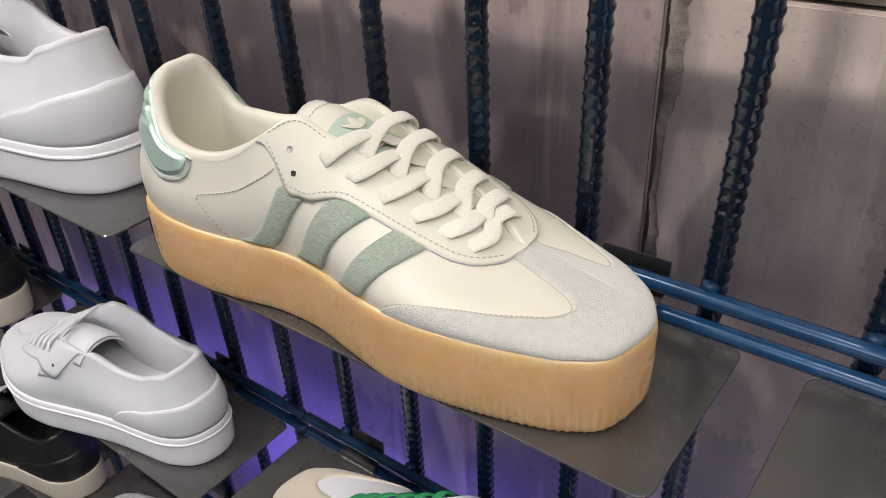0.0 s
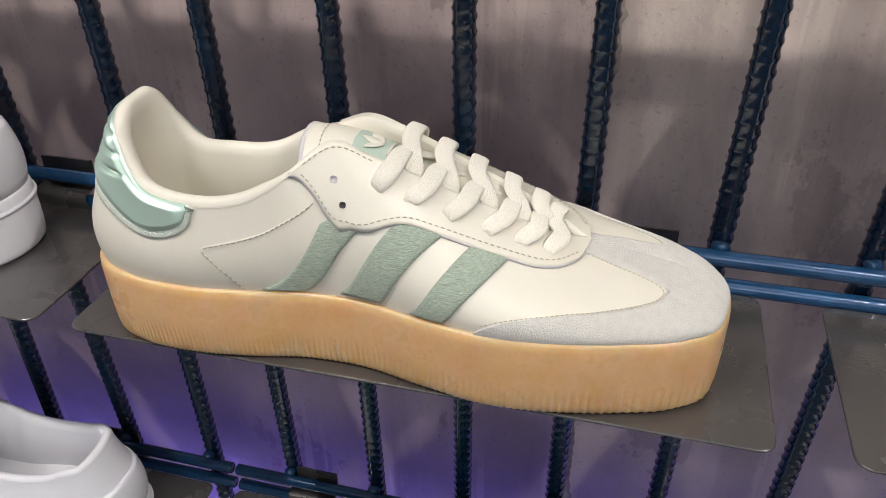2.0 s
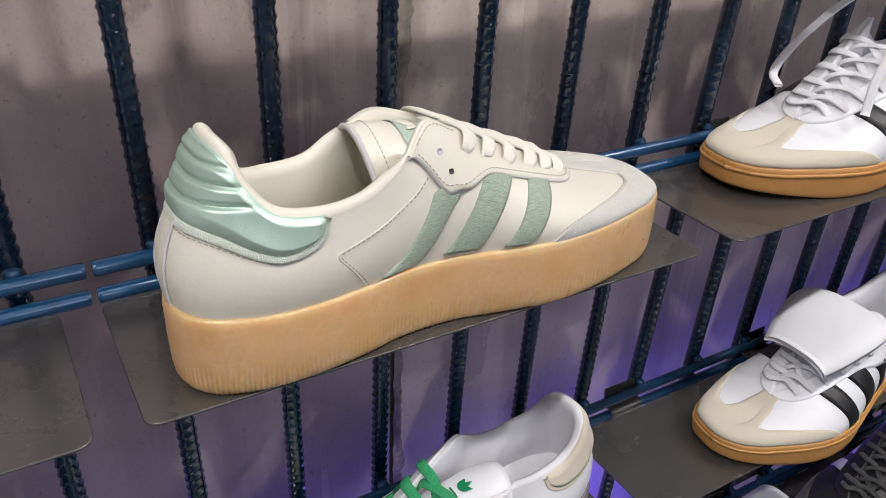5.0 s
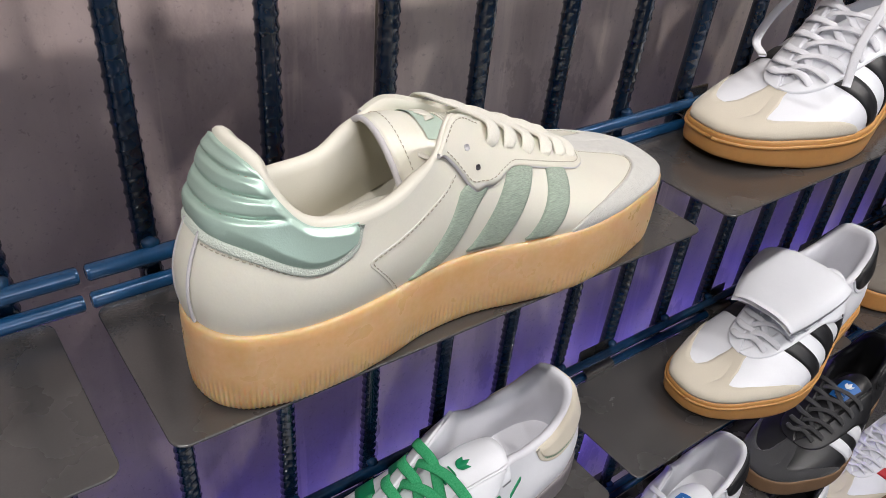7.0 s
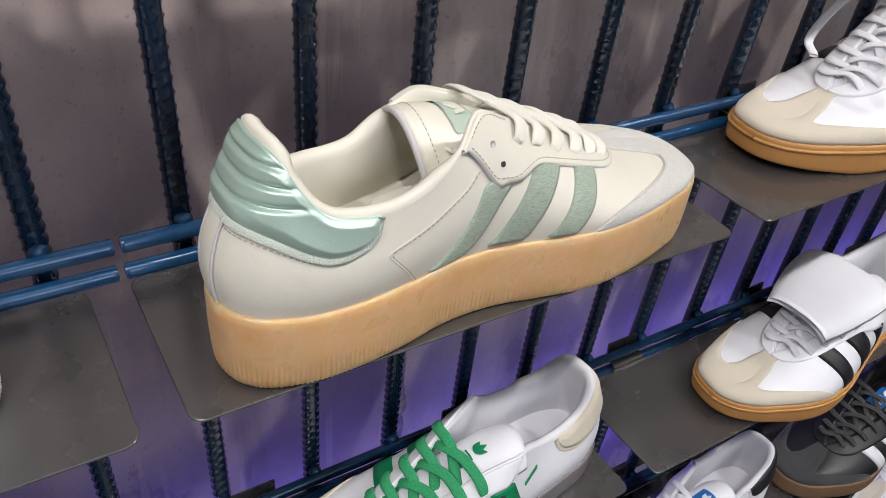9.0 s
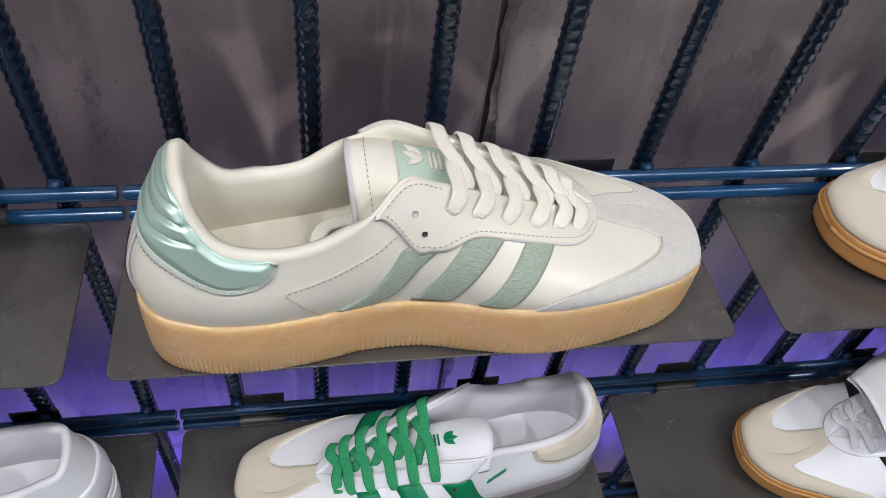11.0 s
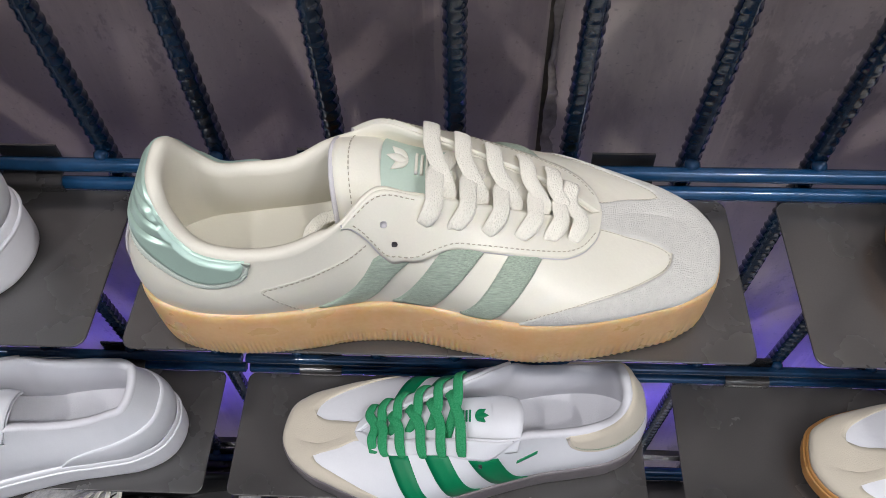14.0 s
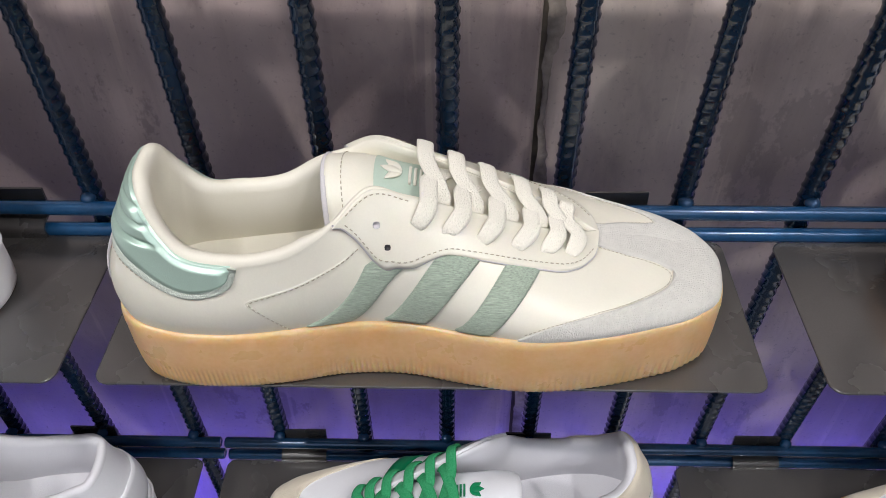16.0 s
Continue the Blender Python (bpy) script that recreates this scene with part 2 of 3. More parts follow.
def spline(ts, vs, t):
    """Smooth curve through the values vs at ts (cubic Hermite)."""
    ts, vs = np.asarray(ts, float), np.asarray(vs, float)
    vs = vs.reshape(len(ts), -1)
    d = np.empty_like(vs)
    h = np.diff(ts)[:, None]
    s = np.diff(vs, axis=0) / h
    d[1:-1] = (s[:-1] * h[1:] + s[1:] * h[:-1]) / (h[1:] + h[:-1])
    d[0], d[-1] = s[0], s[-1]
    t = np.clip(np.asarray(t, float), ts[0], ts[-1])
    k = np.clip(np.searchsorted(ts, t, side="right") - 1, 0, len(ts) - 2)
    w = ((t - ts[k]) / h[k, 0])[..., None]
    return (vs[k] * (1 + 2 * w) * (1 - w) ** 2 + d[k] * h[k] * w * (1 - w) ** 2 + vs[k + 1] * w * w * (3 - 2 * w) + d[k + 1] * h[k] * w * w * (w - 1))


def step(a, b, t):
    w = np.clip((t - a) / (b - a), 0, 1)
    return w * w * (3 - 2 * w)


# u, then x and y of the inner (near) and of the outer (far) side of the outline
OUTLINE = [(0, .0068, -.0190, .0068, -.0190), (.04, .0090, -.0305, .0090, -.0075), (.09, .0164, -.0400, .0150, .0025), (.16, .0328, -.0464, .0308, .0123), (.26, .0586, -.0476, .0576, .0185), (.36, .0844, -.0443, .0854, .0235),
           (.46, .1102, -.0391, .1122, .0310), (.55, .1370, -.0389, .1399, .0400), (.64, .1647, -.0444, .1677, .0485), (.72, .1915, -.0486, .1945, .0510), (.80, .2183, -.0469, .2203, .0465),
           (.87, .2451, -.0410, .2441, .0375), (.93, .2690, -.0322, .2655, .0275), (.97, .2812, -.0205, .2788, .0155), (1, .2847, .0007, .2847, .0007)]
# u, then x, y, z of the rim on either side
RIM_NEAR = [(0, .0285, -.014, .1075), (.05, .0300, -.0245, .1070), (.10, .0335, -.0330, .1030), (.15, .0380, -.0380, .0935), (.21, .0465, -.0425, .0830), (.28, .060, -.0445, .079), (.36, .080, -.0435, .0785), (.44, .098, -.040, .084),
            (.49, .1104, -.036, .0925), (.53, .124, -.025, .102), (.58, .140, -.0205, .0955), (.66, .170, -.0135, .080), (.73, .198, -.008, .067), (.79, .214, -.003, .0595), (.83, .225, .003, .0552), (.88, .237, .006, .0512), (.94, .249, .009, .0478), (1, .258, .010, .0455)]
RIM_FAR = [(0, .0285, -.014, .1075), (.05, .0290, -.004, .1075), (.10, .0325, .003, .1025), (.15, .038, .0065, .0915), (.21, .047, .008, .081), (.28, .060, .011, .0785), (.36, .080, .014, .079), (.44, .097, .0185, .086),
           (.49, .109, .022, .089), (.53, .122, .0245, .0925), (.58, .140, .022, .0885), (.66, .170, .018, .0768), (.73, .198, .0135, .0657), (.79, .214, .008, .0595), (.83, .225, .003, .0552), (.88, .237, .006, .0512), (.94, .249, .009, .0478), (1, .258, .010, .0455)]


class Last:
    def __init__(self, sole=0.038, rim_scale=1.0, peak=1.0):
        self.sole, self.rim_scale, self.peak = sole, rim_scale, peak

    def outline(self, u):
        O = np.array(OUTLINE)
        u = np.asarray(u, float)
        u = (u + 1) % 2 - 1
        mir = np.vstack([np.c_[-O[:0:-1, 0], O[:0:-1, 3:5]], O[:, :3]])
        mir = np.vstack([[mir[-2, 0] - 2, *mir[-2, 1:]], mir, [mir[1, 0] + 2, *mir[1, 1:]]])
        return spline(mir[:, 0], mir[:, 1:], u)

    def out(self, u):
        e = 2e-3
        d = self.outline(np.asarray(u) + e) - self.outline(np.asarray(u) - e)
        n = np.stack([d[..., 1], -d[..., 0]], -1)
        n /= np.linalg.norm(n, axis=-1)[..., None] + 1e-12
        return np.concatenate([n, np.zeros_like(n[..., :1])], -1)

    def rim(self, u):
        A, B = np.array(RIM_NEAR), np.array(RIM_FAR)
        both = np.vstack([np.c_[-B[:0:-1, 0], B[:0:-1, 1:]], A])
        u = (np.asarray(u, float) + 1) % 2 - 1
        r = spline(both[:, 0], both[:, 1:], u)
        w = (1 - self.peak) * step(.26, .10, np.abs(u))
        r[..., 0] -= w * 0.014
        r[..., 2] -= w * np.maximum(0, r[..., 2] - 0.084)
        r[..., 2] = self.sole + (r[..., 2] - 0.038) * self.rim_scale
        return r

    def base(self, u):
        o = self.outline(u)
        u = (np.asarray(u, float) + 1) % 2 - 1
        z = self.sole + 0.0005 * step(0.7, 1.0, np.abs(u)) + 0.003 * step(0.3, 0.0, np.abs(u))
        return np.concatenate([o, z[..., None]], -1)

    def at(self, u, v, lift=0.0):
        u, v = np.broadcast_arrays(np.asarray(u, float), np.asarray(v, float))
        B, T, n = self.base(u), self.rim(u), self.out(u)
        a = np.abs((u + 1) % 2 - 1)
        h = (T[..., 2] - B[..., 2])[..., None]
        up = np.array([0, 0, 1.0])
        flat = T - B
        flat[..., 2] = 0
        ridge = step(0.76, 0.9, a)[..., None]
        throat = (step(0.42, 0.56, a))[..., None] * (1 - ridge)
        heel = step(0.14, 0.02, a)[..., None]
        p1 = B + up * h * (0.42 + 0.25 * ridge + 0.10 * throat) + n * (0.0055 + 0.001 * heel - 0.003 * ridge)
        p2 = T - flat * (0.10 + 0.25 * throat + 0.42 * ridge) - up * h * 0.38 * (1 - ridge) * (1 - 0.55 * throat) + n * (0.0022 + 0.0022 * throat) * (1 - ridge) - heel * np.array([0.0065, 0, 0.004])
        w = v[..., None]
        P = B * (1 - w) ** 3 + 3 * p1 * w * (1 - w) ** 2 + 3 * p2 * w * w * (1 - w) + T * w ** 3
        if np.any(lift):
            P = P + self.normal(u, v) * np.asarray(lift)[..., None]
        return P

    def normal(self, u, v):
        e = 4e-3
        du = self.at(u + e, v) - self.at(u - e, v)
        dv = self.at(u, np.clip(v + e, 0, 1)) - self.at(u, np.clip(v - e, 0, 1))
        n = np.cross(du, dv)
        n /= np.linalg.norm(n, axis=-1)[..., None] + 1e-12
        return n


# ---- end of the last ----


def patch(L, us, lo, hi, lift, nv, edge=-0.0004):
    """A raised panel on the last between the heights lo(u) and hi(u), with its edges turned down; lift may be a function of (u, v)."""
    U = np.repeat(np.asarray(us)[:, None], nv, 1)
    w = np.linspace(0, 1, nv)[None]
    a, b = lo(np.asarray(us))[:, None], hi(np.asarray(us))[:, None]
    V = a + (b - a) * w
    H = lift(U, V, w + 0 * U) if callable(lift) else np.full_like(U, lift)
    U2, V2, H2 = np.pad(U, 1, mode="edge"), np.pad(V, 1, mode="edge"), np.pad(H, 1, constant_values=edge)
    return grid(L.at(U2, V2, H2))


def table(*rows):
    R = np.array(rows)
    return lambda u: spline(R[:, 0], R[:, 1], np.abs(u))[..., 0]


def const(c):
    return lambda u: np.full(np.shape(u), float(c))


def dashes(C, N, length=0.0014, gap=0.0012, r=0.00025):
    """Stitches along the curve C with normals N."""
    C, N = np.asarray(C), np.asarray(N)
    s = np.r_[0, np.cumsum(np.linalg.norm(np.diff(C, axis=0), axis=1))]
    out = []
    for a in np.arange(0, s[-1] - length, length + gap):
        q = np.array([a, a + length * 0.5, a + length])
        p = np.stack([np.interp(q, s, C[:, k]) for k in range(3)], 1)
        n = np.array([np.interp(a, s, N[:, k]) for k in range(3)])
        p[1] += n * r
        out.append(tube(p, r, 5, 0.8, n))
    return out


def seam(L, us, vs, lift=0.0006, n=80, **kw):
    t = np.linspace(0, len(us) - 1, n)
    u, v = spline(range(len(us)), us, t)[:, 0], spline(range(len(vs)), vs, t)[:, 0]
    v = np.clip(v, 0, 1)
    return dashes(L.at(u, v, np.full(n, lift)), L.normal(u, v), **kw)


def ribbon(K, width, thick, up=(0, 0, 1), n=26, sides=10):
    up = smooth_line(up, n) if np.ndim(up) == 2 else up
    return tube(smooth_line(K, n), width / 2, sides, thick / width, up)


EYESTAY_LOW = table((.490, 1), (.499, .93), (.511, .73), (.525, .50), (.535, .42), (.556, .43), (.578, .46), (.62, .605), (.664, .645), (.694, .66), (.732, .675), (.775, .69), (.806, .75), (.824, .84), (.836, 1))
CAP_LOW = table((.708, 0), (.73, .13), (.76, .24), (.80, .31), (.84, .36), (.875, .42), (.905, .49), (.922, .555), (.932, .62))
CAP_HIGH = table((.815, .90), (.85, .855), (.88, .81), (.905, .77), (.922, .71), (.932, .63))
TAB_LOW = table((0, .60), (.06, .58), (.12, .565), (.18, .58), (.22, .605), (.26, .67), (.288, .75), (.305, .85), (.315, 1))
ROLLS = (.0865, .0940, .1010)
STRIPES = (((.400, .474), (.513, .574), .47), ((.524, .586), (.620, .665), .65), ((.628, .673), (.694, .733), .68))


def sneaker(name, label, m, o):
    """A low sneaker with its heel at the origin and its toe along x."""
    fine = o.get("fine", False)
    L = Last(o.get("sole", 0.026), o.get("rim", 1.0), o.get("peak", 1.0))
    root = new(name)
    root.matrix_world = m
    tagged(root, label, "sneaker", o.get("group", "sneakers on the shelves"))
    nu, nv = (361, 26) if fine else (141, 13)
    U = np.linspace(-1, 1, nu)
    leather = o["upper"]

    # outsole
    ns = 1600 if fine else 240
    us = np.linspace(-1, 1, ns, endpoint=False)
    B, n, h = L.base(us), L.out(us), L.base(us)[:, 2]
    spring = o.get("spring", 0.002) * step(0.8, 1.0, np.abs(us))
    flare = o.get("flare", 0.0024)
    prof = [(-0.020, 0), (-0.004, 0), (0.0, 0.02), (flare * .6, 0.07), (flare * .8, 0.16), (flare * .9, 0.27), (flare * .95, 0.38), (flare, 0.46), (flare, 0.60), (flare, 0.75), (flare, 0.88), (flare * .85, 0.96), (flare * .5, 1.0), (-0.002, 1.01)]
    ribs = 0.5 + 0.5 * np.sin(np.arange(ns) / ns * 2 * np.pi * (230 if fine else 60))
    rows = []
    for k, (off, w) in enumerate(prof):
        groove = (0.0006 if fine else 0.0) * ribs * (1 if 1 < k < 6 else 0) * (0.55 + 0.45 * np.sin(us * 9) ** 2)
        p = B + n * (off - groove)[:, None]
        p[:, 2] = spring * (1 - w) + h * w
        rows.append(p)
    V, F = grid(np.stack(rows, 1), wrap_i=True, flip=True)
    m2 = len(prof)
    F.append(tuple(i * m2 for i in range(ns))[::1])
    sole = finish("outsole", V, F, o["sole_mat"], root, o.get("sole_label", ""))
    if "foxing" in o:
        C = L.base(us) + n * flare * 1.0
        C[:, 2] = h * 0.80
        v, f = tube(np.vstack([C, C[:1]]), 0.0013, 6)
        finish("foxing_line", v, f, o["foxing"], sole)

    # upper and lining
    V, F = grid(L.at(U[:, None], np.linspace(-0.0, 1, nv)[None]))
    upper = finish("upper", V, F, leather, root, o.get("upper_label", ""))
    Ur = U[np.abs(U) < 0.835]
    R, n = L.rim(Ur), L.normal(Ur, np.full(len(Ur), 0.98))
    a = np.abs(Ur)[:, None]
    thick = 0.0062 - 0.0042 * step(0.44, 0.5, a)
    nh = n.copy()
    nh[:, 2] = 0
    nh /= np.linalg.norm(nh, axis=1)[:, None] + 1e-9
    up = np.array([0, 0, 1.0])
    floor_z = L.sole + 0.003
    foot = L.base(Ur) - L.out(Ur) * 0.007
    foot[:, 2] = floor_z
    inner = R - nh * thick
    rows = [R + nh * 0.0004 - up * 0.001, R + up * thick * .22, R - nh * thick * .25 + up * thick * .42, R - nh * thick * .6 + up * thick * .42, inner + up * thick * .12]
    for w in np.linspace(0.08, 1, 8):
        mid = inner * (1 - w) + foot * w
        mid -= nh * 0.003 * np.sin(np.pi * w)
        rows.append(mid)
    V, F = grid(np.stack(rows, 1))
    finish("lining", V, F, o.get("lining", leather), root)
    ui = np.linspace(0, 0.80, 40)
    nearp, farp = L.base(ui) - L.out(ui) * 0.005, L.base(-ui) - L.out(-ui) * 0.005
    w = np.linspace(0, 1, 7)[None, :, None]
    P = nearp[:, None] * (1 - w) + farp[:, None] * w
    P[..., 2] = floor_z + 0.001 + 0.003 * (np.abs(2 * w[..., 0] - 1)) ** 2
    V, F = grid(P)
    insole = finish("insole", V, F, o.get("lining", leather), root)

    # panels on both sides
    n1 = 90 if fine else 40
    stitches = []
    for side in (1, -1):
        us = side * np.linspace(.490, .836, n1)
        stay = (lambda u: 1 - (1 - EYESTAY_LOW(u)) * o.get("stay", 1.0))
        V, F = patch(L, us, stay, const(1.0), 0.0021, 18 if fine else 9)
        eyestay = finish("eyestay", V, F, o.get("eyestay", leather), root)
        if fine:
            ue = side * np.linspace(.4905, .83, 150)
            ve = np.clip(EYESTAY_LOW(ue), 0, 0.995)
            C = L.at(ue, ve, np.full(150, 0.0009))
            v, f = tube(C, 0.0010 - 0.0005 * step(.52, .60, np.abs(ue)), 6)
            finish("cut_edge", v, f, CREAM_EDGE, eyestay, "raw lavender grey leather edge")
        if o.get("stripe"):
            for (b0, b1), (t0, t1), vt in STRIPES:
                w = np.linspace(0, 1, 34 if fine else 14)[:, None]
                c = np.linspace(0, 1, 9 if fine else 4)[None]
                ub = b0 + (t0 - b0) * w ** 0.72
                ue = b1 + (t1 - b1) * w ** 0.85
                Us, Vs = side * (ub + (ue - ub) * c), 0.03 + (min(vt * o.get("tall", 1.0), max(vt, 0.80)) - 0.02) * w + 0 * c
                if fine:
                    H = 0.0010 + 0.0006 * np.sin(np.pi * c) ** 0.5 + 0 * w
                else:
                    H = 0.0008 + 0 * Us
                Us, Vs, H = np.pad(Us, 1, mode="edge"), np.pad(Vs, 1, mode="edge"), np.pad(H, 1, constant_values=-0.0004)
                V, F = grid(L.at(Us, Vs, H))
                finish("stripe", V, F, o["stripe"], root, o.get("stripe_label", ""))
        if fine:
            e = np.linspace(.503, .82, 14)
            stitches += seam(L, side * e, EYESTAY_LOW(e) + .045, 0.0022, 200)
            e = np.linspace(.502, .53, 4)
            stitches += seam(L, side * np.array([.505, .520, .540, .58]), [.985, .965, .955, .955], 0.0022, 40)
            q = side * np.array([.51, .455, .40, .345, .323, .333, .352, .372])
            kv = [.64, .655, .63, .57, .51, .38, .20, .02]
            stitches += seam(L, q, kv, 0.0007, 120)
            tt = np.linspace(0, 7, 90)
            qu, qv = spline(range(8), q * np.linspace(.992, .985, 8), tt)[:, 0], spline(range(8), kv, tt)[:, 0]
            v, f = tube(L.at(qu, qv, np.full(90, -0.0003)), 0.0005, 8)
            finish("panel_edge", v, f, leather, root)
            q = side * np.array([.718, .75, .80, .84, .875, .905, .92, .926, .92, .90, .86, .83])
            stitches += seam(L, q, [.10, .22, .325, .375, .435, .505, .565, .62, .69, .76, .83, .87], 0.0002, 160, length=0.0011, gap=0.0009, r=0.00022)
    if o.get("cap"):
        a, b = (14, 9) if fine else (6, 5)
        lo, hi = np.linspace(0, 1, a)[None], np.linspace(0, 1, b)[None]
        pieces = []
        for side in (1, -1):
            us = np.linspace(.708, .932, n1)[:, None]
            U2, V2 = np.repeat(us, a + 2, 1), np.pad(CAP_LOW(us) * lo, ((0, 0), (1, 1)), mode="edge")
            H2 = np.full(U2.shape, 0.0010)
            H2[:, 0] = H2[:, -1] = H2[0] = -0.0004
            pieces.append(grid(L.at(side * U2, V2, H2)))
            us = np.linspace(.815, .932, n1 // 2)[:, None]
            U2, V2 = np.repeat(us, b + 1, 1), np.pad(CAP_HIGH(us) + (1 - CAP_HIGH(us)) * hi, ((0, 0), (1, 0)), mode="edge")
            H2 = np.full(U2.shape, 0.0010)
            H2[:, 0] = -0.0004
            pieces.append(grid(L.at(side * U2, V2, H2)))
        us = np.linspace(.932, 1.068, n1)[:, None]
        V2 = np.concatenate([[0.0], .62 * lo[0], .63 + .37 * hi[0]])[None] + 0 * us
        H2 = np.full(V2.shape, 0.0010)
        H2[:, 0] = -0.0004
        pieces.append(grid(L.at(us + 0 * V2, V2, H2)))
        V, F = joined(pieces)
        finish("toe_cap", V, F, o["cap"], root, o.get("cap_label", ""))
    if o.get("tab"):
        def puff(U, V, w):
            edge = np.minimum(1, np.minimum(w * 5, (0.315 - np.abs(U)) * 45)).clip(0, 1) ** 0.5
            rolls, Zs = 0, L.at(U, V)[..., 2]
            for c in ROLLS:
                rolls = rolls + np.exp(-((Zs - c) / 0.0009) ** 2)
            fade = (1.0 if fine else 0.0) * step(.20, .12, np.abs(U))
            return 0.0003 + (0.0036 * edge - 0.0024 * rolls * fade) * (1 - 0.6 * step(.93, 1, V))
        V, F = patch(L, np.linspace(-.315, .315, 121 if fine else 41), TAB_LOW, const(1.0), puff, 40 if fine else 12)
        finish("heel_tab", V, F, o["tab"], root, o.get("tab_label", ""))
        ut = np.linspace(-.316, .316, 120)
        tape = np.clip(TAB_LOW(ut) - 0.022, 0, 1)
        v, f = tube(L.at(ut, tape, np.full(120, 0.0004)), 0.0021, 10, 0.5, L.normal(ut, tape))
        finish("piping", v, f, o.get("piping", leather), root)
        if fine:
            for c in ROLLS:
                ut = np.linspace(-.15, .15, 90)
                vs = np.linspace(.5, 1, 60)
                vc = np.array([np.interp(c, L.at(np.full(60, q), vs)[:, 2], vs, right=2) for q in ut])
                ut, vc = ut[vc < .97], vc[vc < .97]
                stitches += dashes(L.at(ut, vc, np.full(len(ut), 0.0013)), L.normal(ut, vc), 0.0012, 0.0016, 0.00028)
            ut = np.linspace(-.305, .305, 120)
            stitches += dashes(L.at(ut, TAB_LOW(ut) - 0.068, np.full(120, 0.0003)), L.normal(ut, TAB_LOW(ut)))
            V, F = patch(L, np.linspace(-.022, .022, 9), const(0.01), const(.585), 0.0012, 30)
            finish("heel_seam_strip", V, F, leather, root)
            for c in (-.022, .022):
                v, f = tube(L.at(np.full(40, c), np.linspace(.01, .58, 40), np.full(40, 0.0009)), 0.0007, 6)
                finish("cut_edge", v, f, CREAM_EDGE, root)
    if o.get("zigzag"):
        ut = np.linspace(-.29, .29, 121)
        zig = TAB_LOW(ut) + np.where(np.arange(121) % 2, .045, -.005)
        v, f = tube(L.at(ut, np.clip(zig, 0, 1), np.full(121, 0.0016)), 0.0004, 5)
        finish("zigzag_stitch", v, f, o["zigzag"], root, "green zigzag stitching")
        V, F = patch(L, -np.linspace(.405, .460, 12), table((.405, .68), (.460, .54)), table((.405, .73), (.460, .59)), 0.0008, 4)
        finish("side_print", V, F, o["zigzag"], root, "row of small green print bars")
    if o.get("counter"):
        V, F = patch(L, np.linspace(-.36, .36, 61), const(0.0), table((0, .62), (.1, .56), (.2, .46), (.28, .38), (.33, .22), (.36, .01)), 0.0012, 9)
        finish("heel_counter", V, F, o["counter"], root)
    if stitches:
        V, F = joined(stitches)
        finish("stitching", V, F, THREAD, root)

    # tongue
    w = np.linspace(0, 1, 40)
    dz = L.sole - 0.038
    ctr = spline([0, .25, .5, .75, .9, 1], [(.226, .002, .0535), (.195, .003, .0675), (.165, .003, .0800), (.136, .004, .0885), (.117, .006, .0935), (.102, .006, .0945)], w)
    hw = spline([0, .5, .8, .93, 1], [.011, .0195, .0265, .0295, .0275], w)[:, 0] * (1.0 if fine else 0.74)
    q = np.linspace(-1, 1, 15)
    sheets = []
    for t in (0.0, 0.0028):
        P = np.zeros((40, 15, 3))
        P[..., 0] = ctr[:, :1] + 0.004 * q ** 2 * step(.6, 1, w)[:, None]
        P[..., 1] = ctr[:, 1:2] + hw[:, None] * q
        P[..., 2] = ctr[:, 2:] - t - np.abs(q) ** 2.1 * (0.002 + (0.026 if fine else 0.010) * step(.45, 1, w)[:, None])
        P[..., 2] = L.sole + (P[..., 2] - 0.038) * L.rim_scale
        sheets.append(P)
    ring = np.concatenate([sheets[0], sheets[1][:, ::-1]], 1)
    V, F = grid(ring, wrap_j=True)
    F += [tuple(range(30))[::-1], tuple(39 * 30 + k for k in range(30))]
    tongue = finish("tongue", V, F, o.get("tongue", leather), root)
    top = sheets[0]
    if o.get("badge"):
        sub = top[23:34, 3:12] + np.array([0, 0, 0.0009])
        V, F = grid(sub)
        badge = finish("tongue_label", V, F, o["badge"], tongue)
        bars = []
        def spot(a, b):
            i, j = 23 + a * 10, 3 + b * 8
            i0, j0 = min(int(i), 38), min(int(j), 13)
            fi, fj = i - i0, j - j0
            return top[i0, j0] * (1 - fi) * (1 - fj) + top[i0 + 1, j0] * fi * (1 - fj) + top[i0, j0 + 1] * (1 - fi) * fj + top[i0 + 1, j0 + 1] * fi * fj + np.array([0, 0, 0.0013])
        for ang in (-38, 0, 38):
            c, s = math.cos(radians(ang)), math.sin(radians(ang))
            pts = [spot(.62 + .30 * (k * c), .5 + .36 * (k * s)) for k in np.linspace(0, 1, 8)]
            bars.append(tube(pts, np.array([.0006, .0016, .0023, .0026, .0024, .0018, .001, .0003]), 8, 0.2))
        for a in (.50, .42, .34):
            bars.append(tube([spot(a, b) for b in np.linspace(.28, .72, 6)], 0.0007, 6, 0.5))
        for a, b0, b1 in ((.22, .2, .8), (.12, .3, .7)):
            bars.append(tube([spot(a, b) for b in np.linspace(b0, b1, 6)], 0.0008, 6, 0.4))
        V, F = joined(bars)
        finish("label_mark", V, F, o.get("mark", CREAM), tongue)
